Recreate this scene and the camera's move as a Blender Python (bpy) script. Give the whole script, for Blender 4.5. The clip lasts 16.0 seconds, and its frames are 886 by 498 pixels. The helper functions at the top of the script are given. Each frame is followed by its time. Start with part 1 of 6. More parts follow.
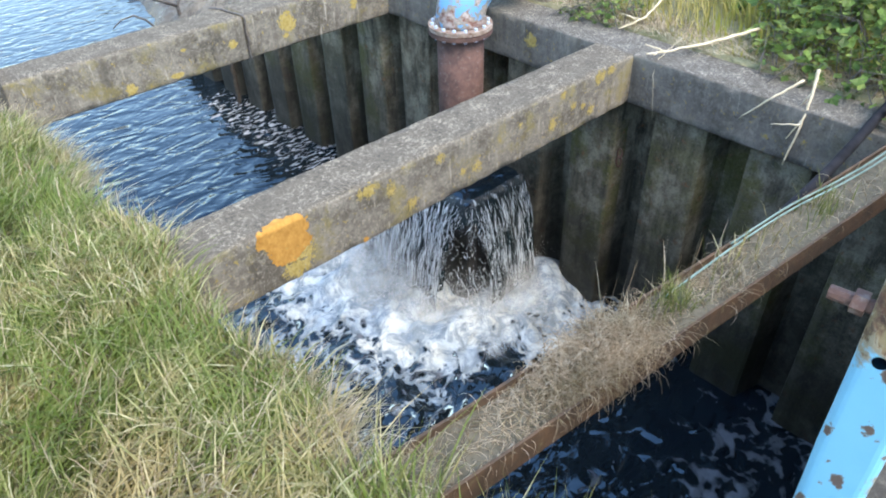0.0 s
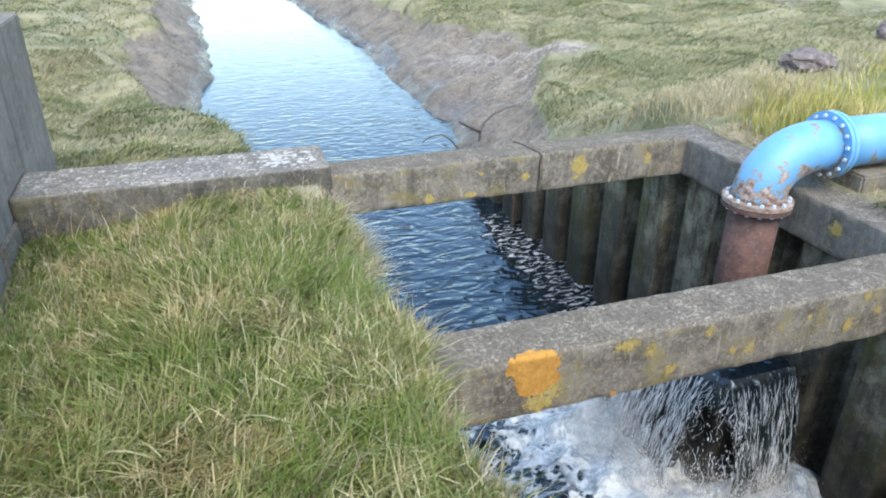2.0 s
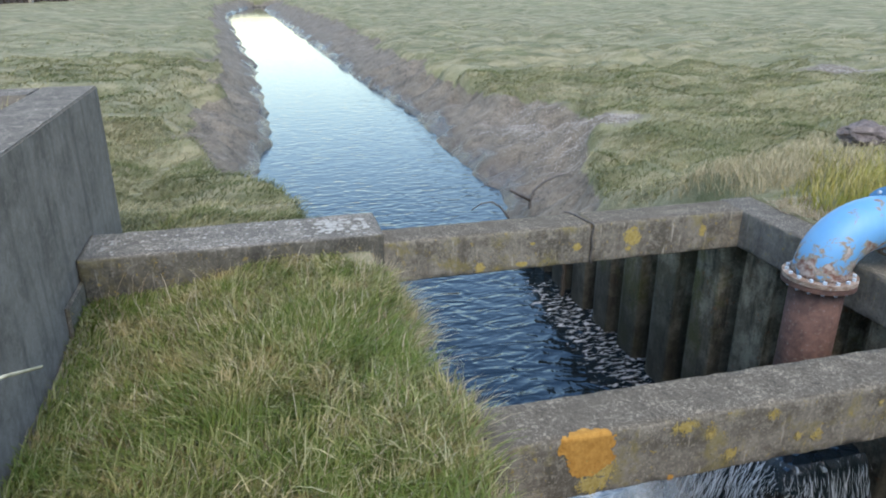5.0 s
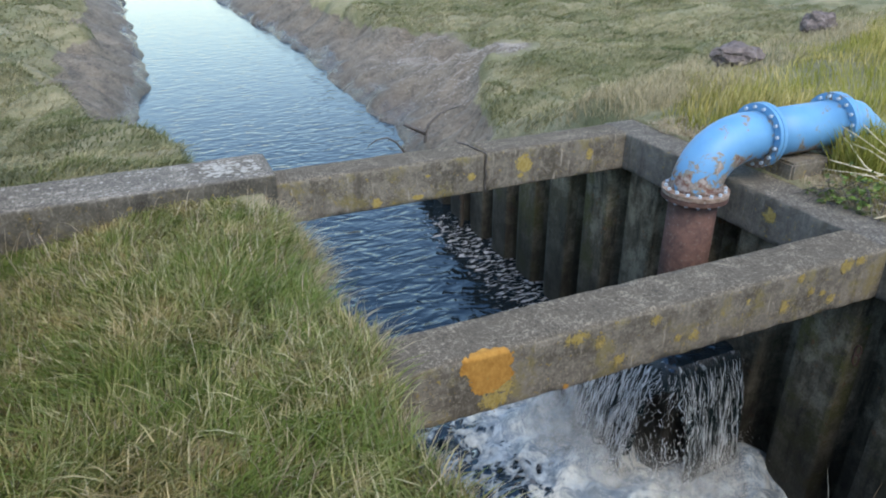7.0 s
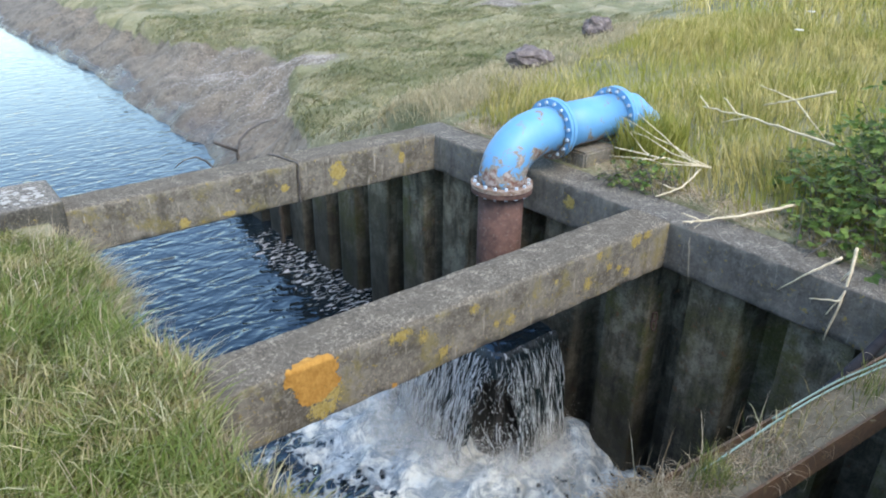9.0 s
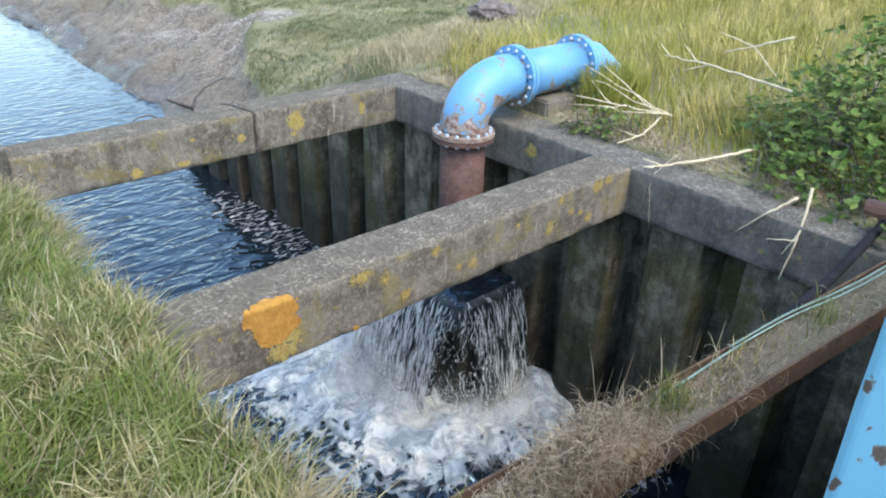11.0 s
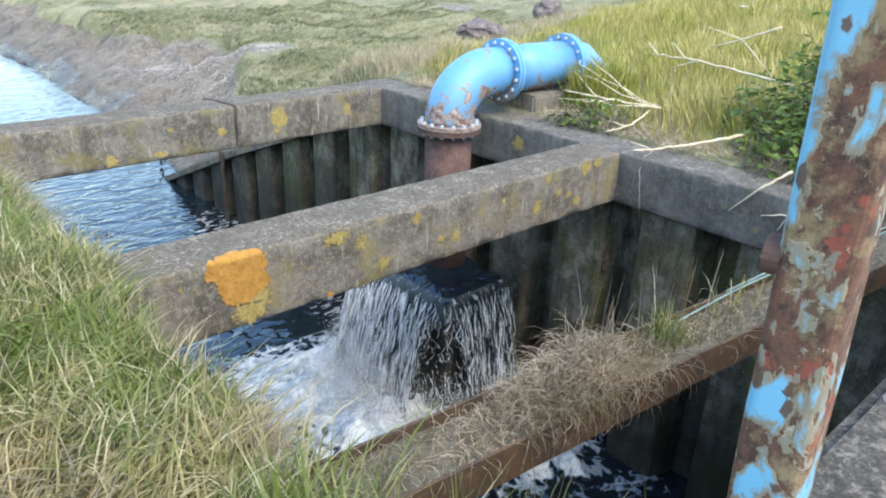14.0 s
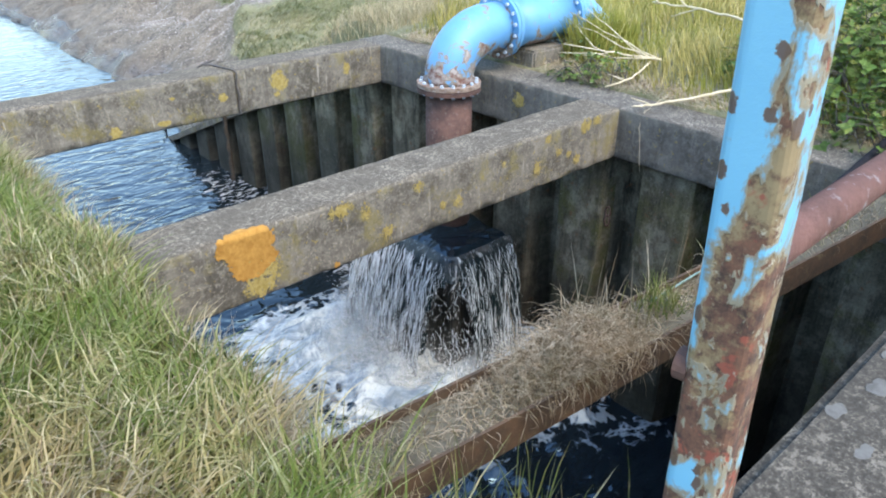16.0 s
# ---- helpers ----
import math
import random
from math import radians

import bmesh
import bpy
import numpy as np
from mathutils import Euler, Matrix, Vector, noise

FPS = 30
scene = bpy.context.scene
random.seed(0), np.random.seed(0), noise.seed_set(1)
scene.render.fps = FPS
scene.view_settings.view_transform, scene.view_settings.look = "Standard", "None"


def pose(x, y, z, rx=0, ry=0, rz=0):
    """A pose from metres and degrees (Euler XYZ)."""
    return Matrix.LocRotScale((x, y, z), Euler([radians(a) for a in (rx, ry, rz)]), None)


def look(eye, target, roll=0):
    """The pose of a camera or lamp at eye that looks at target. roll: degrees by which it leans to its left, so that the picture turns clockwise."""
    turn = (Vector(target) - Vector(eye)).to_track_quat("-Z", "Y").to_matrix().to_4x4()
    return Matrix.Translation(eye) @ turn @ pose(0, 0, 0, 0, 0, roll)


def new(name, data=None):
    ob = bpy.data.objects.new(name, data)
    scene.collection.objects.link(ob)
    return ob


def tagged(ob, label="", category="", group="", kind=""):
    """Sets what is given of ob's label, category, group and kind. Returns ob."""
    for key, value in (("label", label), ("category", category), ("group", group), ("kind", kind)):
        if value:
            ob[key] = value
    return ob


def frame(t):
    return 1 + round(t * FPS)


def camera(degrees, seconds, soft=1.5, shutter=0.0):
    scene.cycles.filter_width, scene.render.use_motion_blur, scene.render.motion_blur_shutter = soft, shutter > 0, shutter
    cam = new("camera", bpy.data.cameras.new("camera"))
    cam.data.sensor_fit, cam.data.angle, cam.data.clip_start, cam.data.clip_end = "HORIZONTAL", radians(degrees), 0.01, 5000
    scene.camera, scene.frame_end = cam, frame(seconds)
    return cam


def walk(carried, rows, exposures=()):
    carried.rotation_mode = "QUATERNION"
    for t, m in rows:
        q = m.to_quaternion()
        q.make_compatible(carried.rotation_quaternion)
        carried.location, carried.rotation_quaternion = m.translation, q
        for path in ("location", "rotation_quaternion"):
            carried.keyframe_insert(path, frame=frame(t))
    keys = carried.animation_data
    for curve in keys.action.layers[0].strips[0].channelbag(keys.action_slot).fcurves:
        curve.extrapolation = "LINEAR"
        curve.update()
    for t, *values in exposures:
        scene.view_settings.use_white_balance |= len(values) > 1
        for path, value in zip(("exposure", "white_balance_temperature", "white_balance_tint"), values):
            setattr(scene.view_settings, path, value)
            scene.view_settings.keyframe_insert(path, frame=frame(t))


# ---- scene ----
cam = camera(64.9, 16.0, soft=2.0)
PATH = [
    (0, (-4.573, -2.847, 2.152), (-3.522, -1.664, 0.929), -1.8),
    (0.5, (-4.592, -2.846, 2.17), (-3.606, -1.574, 0.982), -1.7),
    (1, (-4.609, -2.827, 2.18), (-3.72, -1.441, 1.045), -1.0),
    (1.5, (-4.649, -2.793, 2.19), (-3.919, -1.255, 1.141), -0.2),
    (2, (-4.677, -2.772, 2.199), (-4.096, -1.081, 1.303), 0.5),
    (2.5, (-4.711, -2.771, 2.235), (-4.205, -0.996, 1.466), 1.2),
    (3, (-4.71, -2.761, 2.23), (-4.276, -0.927, 1.56), -0.1),
    (5.5, (-4.697, -2.745, 2.231), (-4.185, -0.966, 1.473), 0.1),
    (6, (-4.688, -2.752, 2.22), (-4.119, -1.007, 1.425), 0.0),
    (6.5, (-4.682, -2.755, 2.202), (-4.059, -1.051, 1.362), -0.2),
    (7, (-4.671, -2.795, 2.214), (-3.959, -1.152, 1.323), -0.2),
    (7.5, (-4.641, -2.816, 2.215), (-3.796, -1.253, 1.298), 0.3),
    (8, (-4.613, -2.828, 2.202), (-3.664, -1.337, 1.266), 0.6),
    (8.5, (-4.591, -2.831, 2.172), (-3.535, -1.4, 1.257), 1.1),
    (9, (-4.589, -2.845, 2.153), (-3.458, -1.436, 1.296), 0.8),
    (11.5, (-4.59, -2.898, 1.943), (-3.372, -1.626, 0.996), 2.0),
    (12, (-4.62, -2.93, 1.885), (-3.341, -1.677, 0.994), 1.7),
    (12.5, (-4.573, -2.941, 1.759), (-3.318, -1.591, 0.983), 0.5),
    (13, (-4.523, -2.952, 1.606), (-3.228, -1.62, 0.865), 0.4),
    (13.5, (-4.529, -2.951, 1.502), (-3.251, -1.612, 0.744), 0.2),
    (14, (-4.548, -2.954, 1.437), (-3.307, -1.608, 0.633), 2.2),
    (14.5, (-4.547, -2.973, 1.412), (-3.33, -1.616, 0.589), 2.9),
    (15, (-4.538, -2.98, 1.421), (-3.322, -1.626, 0.592), 2.8),
    (15.5, (-4.538, -2.985, 1.484), (-3.33, -1.652, 0.609), 1.1),
    (16, (-4.548, -2.996, 1.604), (-3.369, -1.689, 0.655), 0.1),
]
EXPOSURE = [(t, stops + 0.2, 6600, 12) for t, stops in ((0, 2.0), (1, 1.97), (2, 1.75), (3, 1.45), (5.5, 1.05), (7, 1.0), (9, 1.45), (11.5, 1.65), (12.5, 1.75), (14, 1.75), (16, 1.75))]
walk(cam, [(t, look(eye, target, roll)) for t, eye, target, roll in PATH], EXPOSURE)

# ---- light ----
world = bpy.data.worlds.new("sky")
scene.world = world
world.use_nodes = True
wn = world.node_tree.nodes
sky = wn.new("ShaderNodeTexSky")
sky.sky_type = "NISHITA"
sky.sun_disc = False
SUN_EL, SUN_AZ = radians(54), radians(186)
sky.sun_elevation, sky.sun_rotation = SUN_EL, SUN_AZ
sky.air_density, sky.dust_density, sky.ozone_density = 1.7, 1.0, 5.0
wn["Background"].inputs["Strength"].default_value = 0.15
world.node_tree.links.new(sky.outputs["Color"], wn["Background"].inputs["Color"])
sun = new("sun", bpy.data.lights.new("sun", "SUN"))
sun.data.energy, sun.data.angle, sun.data.color = 1.15, radians(30), (1.0, 0.92, 0.80)
sun.matrix_world = look((0, 0, 0), (-math.sin(SUN_AZ) * math.cos(SUN_EL), -math.cos(SUN_AZ) * math.cos(SUN_EL), -math.sin(SUN_EL)))


# ---- materials ----
class Nodes:
    """A small writer of node materials."""

    def __init__(self, name):
        self.mat = bpy.data.materials.new(name)
        self.mat.use_nodes = True
        self.t = self.mat.node_tree
        self.bsdf = self.t.nodes["Principled BSDF"]
        self.co = self.t.nodes.new("ShaderNodeTexCoord").outputs["Object"]

    def link(self, a, b):
        self.t.links.new(a, b)

    def put(self, socket, v):
        if isinstance(v, bpy.types.NodeSocket):
            self.link(v, socket)
        elif isinstance(v, tuple) and len(v) == 3 and socket.type == "RGBA":
            socket.default_value = (*v, 1)
        elif socket.type == "RGBA":
            socket.default_value = (v, v, v, 1)
        else:
            socket.default_value = v

    def scaled(self, v, co=None):
        n = self.t.nodes.new("ShaderNodeMapping")
        n.inputs["Scale"].default_value = v
        self.link(co or self.co, n.inputs["Vector"])
        return n.outputs["Vector"]

    def noise(self, scale, detail=4, rough=0.55, co=None, distort=0.0):
        n = self.t.nodes.new("ShaderNodeTexNoise")
        n.inputs["Scale"].default_value, n.inputs["Detail"].default_value = scale, detail
        n.inputs["Roughness"].default_value, n.inputs["Distortion"].default_value = rough, distort
        self.link(co or self.co, n.inputs["Vector"])
        return n.outputs["Fac"]

    def cells(self, scale, co=None, out="Distance", feature="F1"):
        n = self.t.nodes.new("ShaderNodeTexVoronoi")
        n.feature = feature
        n.inputs["Scale"].default_value = scale
        self.link(co or self.co, n.inputs["Vector"])
        return n.outputs[out]

    def ramp(self, fac, *stops):
        n = self.t.nodes.new("ShaderNodeValToRGB")
        while len(n.color_ramp.elements) < len(stops):
            n.color_ramp.elements.new(0.5)
        for e, (p, c) in zip(n.color_ramp.elements, stops):
            e.position = p
            e.color = (*c, 1) if isinstance(c, tuple) else (c, c, c, 1)
        self.link(fac, n.inputs["Fac"])
        return n.outputs["Color"]

    def mix(self, fac, a, b, how="MIX"):
        n = self.t.nodes.new("ShaderNodeMix")
        n.data_type, n.blend_type = "RGBA", how
        self.put(n.inputs[0], fac)
        self.put(n.inputs[6], a)
        self.put(n.inputs[7], b)
        return n.outputs[2]

    def math(self, op, a, b=0.0):
        n = self.t.nodes.new("ShaderNodeMath")
        n.operation = op
        self.put(n.inputs[0], a)
        self.put(n.inputs[1], b)
        return n.outputs[0]

    def attr(self, name):
        n = self.t.nodes.new("ShaderNodeAttribute")
        n.attribute_name = name
        return n.outputs["Fac"]

    def axis(self, k, co=None):
        n = self.t.nodes.new("ShaderNodeSeparateXYZ")
        self.link(co or self.co, n.inputs[0])
        return n.outputs[k]

    def island(self):
        return self.t.nodes.new("ShaderNodeNewGeometry").outputs["Random Per Island"]

    def each(self):
        return self.t.nodes.new("ShaderNodeObjectInfo").outputs["Random"]

    def done(self, color, rough=0.8, bump=None, strength=0.4, dist=0.01, metal=0.0, spec=None):
        self.put(self.bsdf.inputs["Base Color"], color)
        self.put(self.bsdf.inputs["Roughness"], rough)
        self.put(self.bsdf.inputs["Metallic"], metal)
        if spec is not None:
            self.put(self.bsdf.inputs["Specular IOR Level"], spec)
        if bump is not None:
            n = self.t.nodes.new("ShaderNodeBump")
            n.inputs["Strength"].default_value, n.inputs["Distance"].default_value = strength, dist
            self.link(bump, n.inputs["Height"])
            self.link(n.outputs["Normal"], self.bsdf.inputs["Normal"])
        return self.mat


def concrete(name, dark, mid, light, moss=0.0, speck=0.5, top=None):
    """Weathered concrete; top: colour of the worn, lichen-grey upper faces."""
    n = Nodes(name)
    big, fine = n.noise(2.6, 8, 0.72), n.noise(16, 9, 0.78)
    c = n.mix(n.ramp(big, (0.40, 0.0), (0.60, 1.0)), dark, mid)
    c = n.mix(n.ramp(fine, (0.48, 0.0), (0.74, 0.9)), c, light)
    pebble = n.cells(120, out="Color")
    c = n.mix(n.ramp(n.axis(0, pebble), (0.86, 0.0), (0.96, speck * 0.4)), c, tuple(min(1, v * 1.6) for v in light))
    c = n.mix(n.ramp(n.axis(1, pebble), (0.84, 0.0), (0.94, 0.35)), c, tuple(v * 0.7 for v in dark))
    runs = n.noise(1.0, 4, 0.6, co=n.scaled((9, 9, 0.7)))
    c = n.mix(n.ramp(runs, (0.52, 0.0), (0.72, 0.55)), c, tuple(v * 0.6 for v in dark))
    if moss:
        c = n.mix(n.ramp(n.noise(3.2, 6, 0.75), (0.52, 0.0), (0.62, moss)), c, (0.19, 0.155, 0.05))
        drip = n.noise(1.0, 4, 0.6, co=n.scaled((34, 34, 3.5)))
        c = n.mix(n.ramp(drip, (0.62, 0.0), (0.68, 0.6)), c, tuple(v * 1.25 for v in light))
        spot = n.noise(21, 5, 0.7, distort=0.6)
        c = n.mix(n.ramp(spot, (0.61, 0.0), (0.66, 0.8)), c, (0.30, 0.215, 0.05))
        c = n.mix(n.ramp(n.noise(27, 4, 0.7), (0.63, 0.0), (0.68, 0.8)), c, tuple(v * 0.45 for v in dark))
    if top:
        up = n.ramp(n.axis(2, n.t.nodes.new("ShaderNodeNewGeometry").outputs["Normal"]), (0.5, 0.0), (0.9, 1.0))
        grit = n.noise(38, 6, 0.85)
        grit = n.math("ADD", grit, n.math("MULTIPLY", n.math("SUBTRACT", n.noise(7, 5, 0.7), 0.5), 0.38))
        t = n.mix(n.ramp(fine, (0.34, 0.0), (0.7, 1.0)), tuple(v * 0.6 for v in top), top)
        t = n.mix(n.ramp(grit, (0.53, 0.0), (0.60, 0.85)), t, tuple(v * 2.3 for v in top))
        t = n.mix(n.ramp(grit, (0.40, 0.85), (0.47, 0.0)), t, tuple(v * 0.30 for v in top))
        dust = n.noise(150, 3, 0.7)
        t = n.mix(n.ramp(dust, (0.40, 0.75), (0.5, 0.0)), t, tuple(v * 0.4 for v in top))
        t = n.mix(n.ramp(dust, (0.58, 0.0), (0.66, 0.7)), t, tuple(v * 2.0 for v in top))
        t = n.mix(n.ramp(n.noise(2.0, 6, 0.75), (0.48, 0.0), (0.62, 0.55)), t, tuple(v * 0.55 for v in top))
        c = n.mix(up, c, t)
    n.bsdf.inputs["Specular IOR Level"].default_value = 0.2
    return n.done(c, 0.9, n.math("ADD", fine, n.math("MULTIPLY", n.noise(140, 2), 0.5)), 0.35, 0.005)


CONCRETE = concrete("weathered_concrete", (0.08, 0.070, 0.053), (0.178, 0.157, 0.124), (0.30, 0.268, 0.212), 0.6, 0.7, (0.15, 0.127, 0.094))
CONCRETE_TOP = concrete("worn_concrete", (0.085, 0.074, 0.057), (0.15, 0.132, 0.105), (0.25, 0.226, 0.187), 0.3, 1.0)
CONCRETE_DARK = concrete("dark_concrete", (0.055, 0.050, 0.040), (0.108, 0.099, 0.079), (0.20, 0.184, 0.15), 0.3, 0.8, (0.19, 0.172, 0.142))
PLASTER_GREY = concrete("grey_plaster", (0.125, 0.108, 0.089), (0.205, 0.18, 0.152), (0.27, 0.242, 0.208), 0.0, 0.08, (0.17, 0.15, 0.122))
CAPPING = concrete("capping_concrete", (0.085, 0.078, 0.066), (0.165, 0.152, 0.130), (0.235, 0.217, 0.187), 0.12, 0.3, (0.15, 0.134, 0.108))
SLAB = concrete("slab_concrete", (0.034, 0.031, 0.025), (0.062, 0.057, 0.047), (0.115, 0.106, 0.09), 0.0, 1.4, (0.085, 0.074, 0.058))


def make_pile_mat():
    n = Nodes("old_sheet_pile")
    shift = n.t.nodes.new("ShaderNodeVectorMath")
    shift.operation = "MULTIPLY_ADD"
    n.link(n.each(), shift.inputs[0])
    shift.inputs[1].default_value = (23.0, 41.0, 0.0)
    n.link(n.co, shift.inputs[2])
    n.co = shift.outputs[0]
    world_z = n.axis(2)
    streak = n.noise(1.0, 5, 0.65, co=n.scaled((14, 14, 0.8)))
    blot = n.noise(3.5, 6, 0.7)
    c = n.mix(n.ramp(streak, (0.3, 0.0), (0.7, 1.0)), (0.040, 0.036, 0.025), (0.15, 0.134, 0.094))
    c = n.mix(n.ramp(blot, (0.45, 0.0), (0.62, 0.85)), c, (0.27, 0.245, 0.18))
    c = n.mix(n.ramp(n.noise(1.0, 6, 0.75, co=n.scaled((6, 6, 1.6))), (0.34, 0.75), (0.48, 0.0)), c, (0.014, 0.014, 0.011))
    c = n.mix(n.math("MULTIPLY", n.ramp(n.noise(1.9, 6, 0.75), (0.47, 0.0), (0.60, 1.0)), n.ramp(n.each(), (0.42, 0.05), (0.62, 0.85))), c, (0.085, 0.085, 0.024))
    c = n.mix(n.ramp(n.noise(11, 5, 0.75), (0.60, 0.0), (0.66, 0.8)), c, (0.15, 0.075, 0.035))
    c = n.mix(n.ramp(n.noise(26, 4, 0.7), (0.64, 0.0), (0.69, 0.7)), c, (0.24, 0.225, 0.18))
    c = n.mix(n.ramp(n.noise(60, 5, 0.8), (0.36, 0.75), (0.5, 0.0)), c, n.mix(0.7, c, (0.012, 0.012, 0.009)))
    c = n.mix(n.ramp(n.noise(48, 5, 0.8), (0.56, 0.0), (0.66, 0.6)), c, n.mix(0.5, c, (0.30, 0.28, 0.22)))
    # tide-wet foot; its dark reaches higher to colour in the deep chamber's shade
    tide_shade = n.math("ADD", world_z, n.math("MULTIPLY", n.noise(2.4, 4), 0.9))
    wet = n.ramp(n.math("MULTIPLY", n.math("ADD", tide_shade, 1.75), 0.85), (0.0, 1.0), (1.0, 0.0))
    c = n.mix(wet, c, n.mix(0.72, c, (0.014, 0.014, 0.012)))
    return n.done(c, n.mix(wet, 0.9, 0.6), n.math("ADD", blot, n.noise(45, 3)), 0.45, 0.008, spec=0.2)


PILE = make_pile_mat()


def make_paint(name, blue_a, blue_b, rust_at, edge_at):
    """Blue paint that flakes to rust. rust_at: height under which rust takes over; edge_at: how much paint stays."""
    n = Nodes(name)
    post = rust_at is not None and rust_at > 0.4
    blue = n.mix(n.noise(9, 3), blue_a, blue_b)
    fine = n.noise(70, 6, 0.75)
    rust = n.mix(n.ramp(n.noise(45, 6, 0.75), (0.38, 0.0), (0.62, 1.0)), (0.040, 0.023, 0.017), (0.15, 0.071, 0.042))
    ochre = n.mix(n.noise(40, 4), (0.14, 0.098, 0.045), (0.30, 0.235, 0.13))
    if post:
        # rust reaches higher on the side turned to the walkway
        reach = n.math("SUBTRACT", n.math("SUBTRACT", rust_at, n.math("MULTIPLY", n.axis(1), 8.4)), n.axis(2))
        low = n.math("MINIMUM", n.math("MAXIMUM", n.math("MULTIPLY", reach, 0.9), -0.17), 0.115)
        # and the head is rusty round its bolt hole
        low = n.math("ADD", low, n.math("MINIMUM", n.math("MAXIMUM", n.math("MULTIPLY", n.math("SUBTRACT", n.axis(2), 0.80), 3.2), 0.0), 0.34))
    else:
        low = n.math("MINIMUM", n.math("MAXIMUM", n.math("MULTIPLY", n.math("SUBTRACT", rust_at, n.axis(2)), 0.7), -0.04), 0.15)
    patch = n.math("ADD", n.noise(26 if post else 9, 5, 0.62, distort=0.35, co=n.scaled((1, 1, 0.6)) if post else None), low)
    hit = n.ramp(patch, (edge_at, 0.0), (edge_at + 0.02, 1.0))
    stain = n.ramp(n.math("ADD", patch, n.math("MULTIPLY", n.math("SUBTRACT", fine, 0.5), 0.12)), (edge_at - 0.075, 0.0), (edge_at - 0.02, 0.9))
    c = n.mix(stain, blue, ochre)
    if post:
        flat = n.t.nodes.new("ShaderNodeCombineXYZ")
        n.link(n.math("ADD", n.axis(0), n.axis(1)), flat.inputs[0])
        n.link(n.math("MULTIPLY", n.axis(2), 0.75), flat.inputs[1])
        v = n.t.nodes.new("ShaderNodeTexVoronoi")
        v.voronoi_dimensions = "2D"
        v.inputs["Scale"].default_value = 42
        n.link(flat.outputs[0], v.inputs["Vector"])
        spot, size = v.outputs["Distance"], n.axis(0, v.outputs["Color"])
        room = n.math("SUBTRACT", n.math("MULTIPLY", n.math("SUBTRACT", size, 0.26), 0.44), n.math("ADD", spot, n.math("MULTIPLY", n.math("SUBTRACT", n.noise(95, 4, 0.65), 0.5), 0.75)))
        c = n.mix(n.ramp(room, (-0.10, 0.0), (0.0, 0.55)), c, ochre)
        c = n.mix(n.ramp(room, (0.0, 0.0), (0.05, 0.9)), c, (0.085, 0.048, 0.032))
        # the ochre crust gives way to dark brown rust towards the foot
        crusty = n.math("ADD", n.noise(30, 5, 0.72), n.math("MULTIPLY", n.math("SUBTRACT", n.axis(2), 0.52), 0.22))
        body = n.mix(n.ramp(crusty, (0.45, 0.0), (0.57, 0.9)), rust, ochre)
        body = n.mix(n.ramp(n.noise(21, 4, 0.7), (0.575, 0.0), (0.62, 0.9)), body, (0.23, 0.062, 0.038))
        body = n.mix(n.ramp(n.noise(33, 5, 0.75), (0.60, 0.0), (0.66, 0.9)), body, (0.36, 0.33, 0.24))
    else:
        body = n.mix(n.ramp(n.noise(22, 5, 0.75), (0.42, 0.0), (0.6, 0.85)), n.mix(0.5, rust, (0.20, 0.09, 0.065)), (0.40, 0.35, 0.31))
    c = n.mix(hit, c, body)
    return n.done(c, n.mix(hit, 0.5, 0.9), n.math("ADD", n.math("MULTIPLY", hit, -0.6), n.math("MULTIPLY", fine, 0.5)), 0.5, 0.003)


PAINT_PIPE = make_paint("blue_pipe_paint", (0.085, 0.25, 0.46), (0.13, 0.32, 0.52), 0.34, 0.63)


def make_rust(name, a, b, c3, scale=12.0):
    n = Nodes(name)
    c = n.mix(n.ramp(n.noise(scale, 6, 0.72), (0.35, 0.0), (0.68, 1.0)), a, b)
    c = n.mix(n.ramp(n.noise(scale * 3, 4, 0.7), (0.58, 0.0), (0.7, 0.7)), c, c3)
    return n.done(c, 0.88, n.noise(scale * 5, 5, 0.7), 0.6, 0.004)


RUST = make_rust("rust", (0.055, 0.030, 0.024), (0.13, 0.068, 0.050), (0.19, 0.165, 0.145))
RUST_BEAM = make_rust("rusty_channel", (0.045, 0.03, 0.018), (0.125, 0.07, 0.034), (0.17, 0.14, 0.07), 7.0)
RUST_PALE = make_rust("rust_flange", (0.12, 0.065, 0.04), (0.34, 0.27, 0.21), (0.46, 0.48, 0.48), 14.0)
RAIL = make_rust("rusty_rail", (0.085, 0.042, 0.034), (0.16, 0.08, 0.065), (0.26, 0.25, 0.25), 16.0)


def plain(name, a, b, scale, rough=0.8, spec=None, bump=0.3):
    n = Nodes(name)
    f = n.noise(scale, 5, 0.65)
    return n.done(n.mix(n.ramp(f, (0.35, 0.0), (0.68, 1.0)), a, b), rough, f, bump, 0.004, spec=spec)


LICHEN = plain("orange_lichen", (0.29, 0.135, 0.018), (0.43, 0.225, 0.045), 22, 0.95, bump=0.3)
LICHEN_Y = plain("yellow_lichen", (0.25, 0.18, 0.04), (0.36, 0.28, 0.10), 40, 0.95)
LICHEN_K = plain("pale_lichen", (0.24, 0.23, 0.20), (0.42, 0.40, 0.35), 40, 0.95)
SHELL = plain("cockle_shell", (0.27, 0.235, 0.20), (0.46, 0.42, 0.37), 30, 0.7)
LICHEN_W = plain("white_lichen", (0.075, 0.071, 0.062), (0.13, 0.124, 0.11), 40, 0.95)
BOLT = plain("pale_bolt", (0.30, 0.38, 0.46), (0.52, 0.58, 0.63), 60, 0.6)
TWIG = plain("bleached_wood", (0.44, 0.37, 0.24), (0.66, 0.57, 0.40), 18, 0.9, spec=0.1)
DRIFT = plain("wet_driftwood", (0.05, 0.045, 0.04), (0.12, 0.105, 0.09), 18, 0.7)
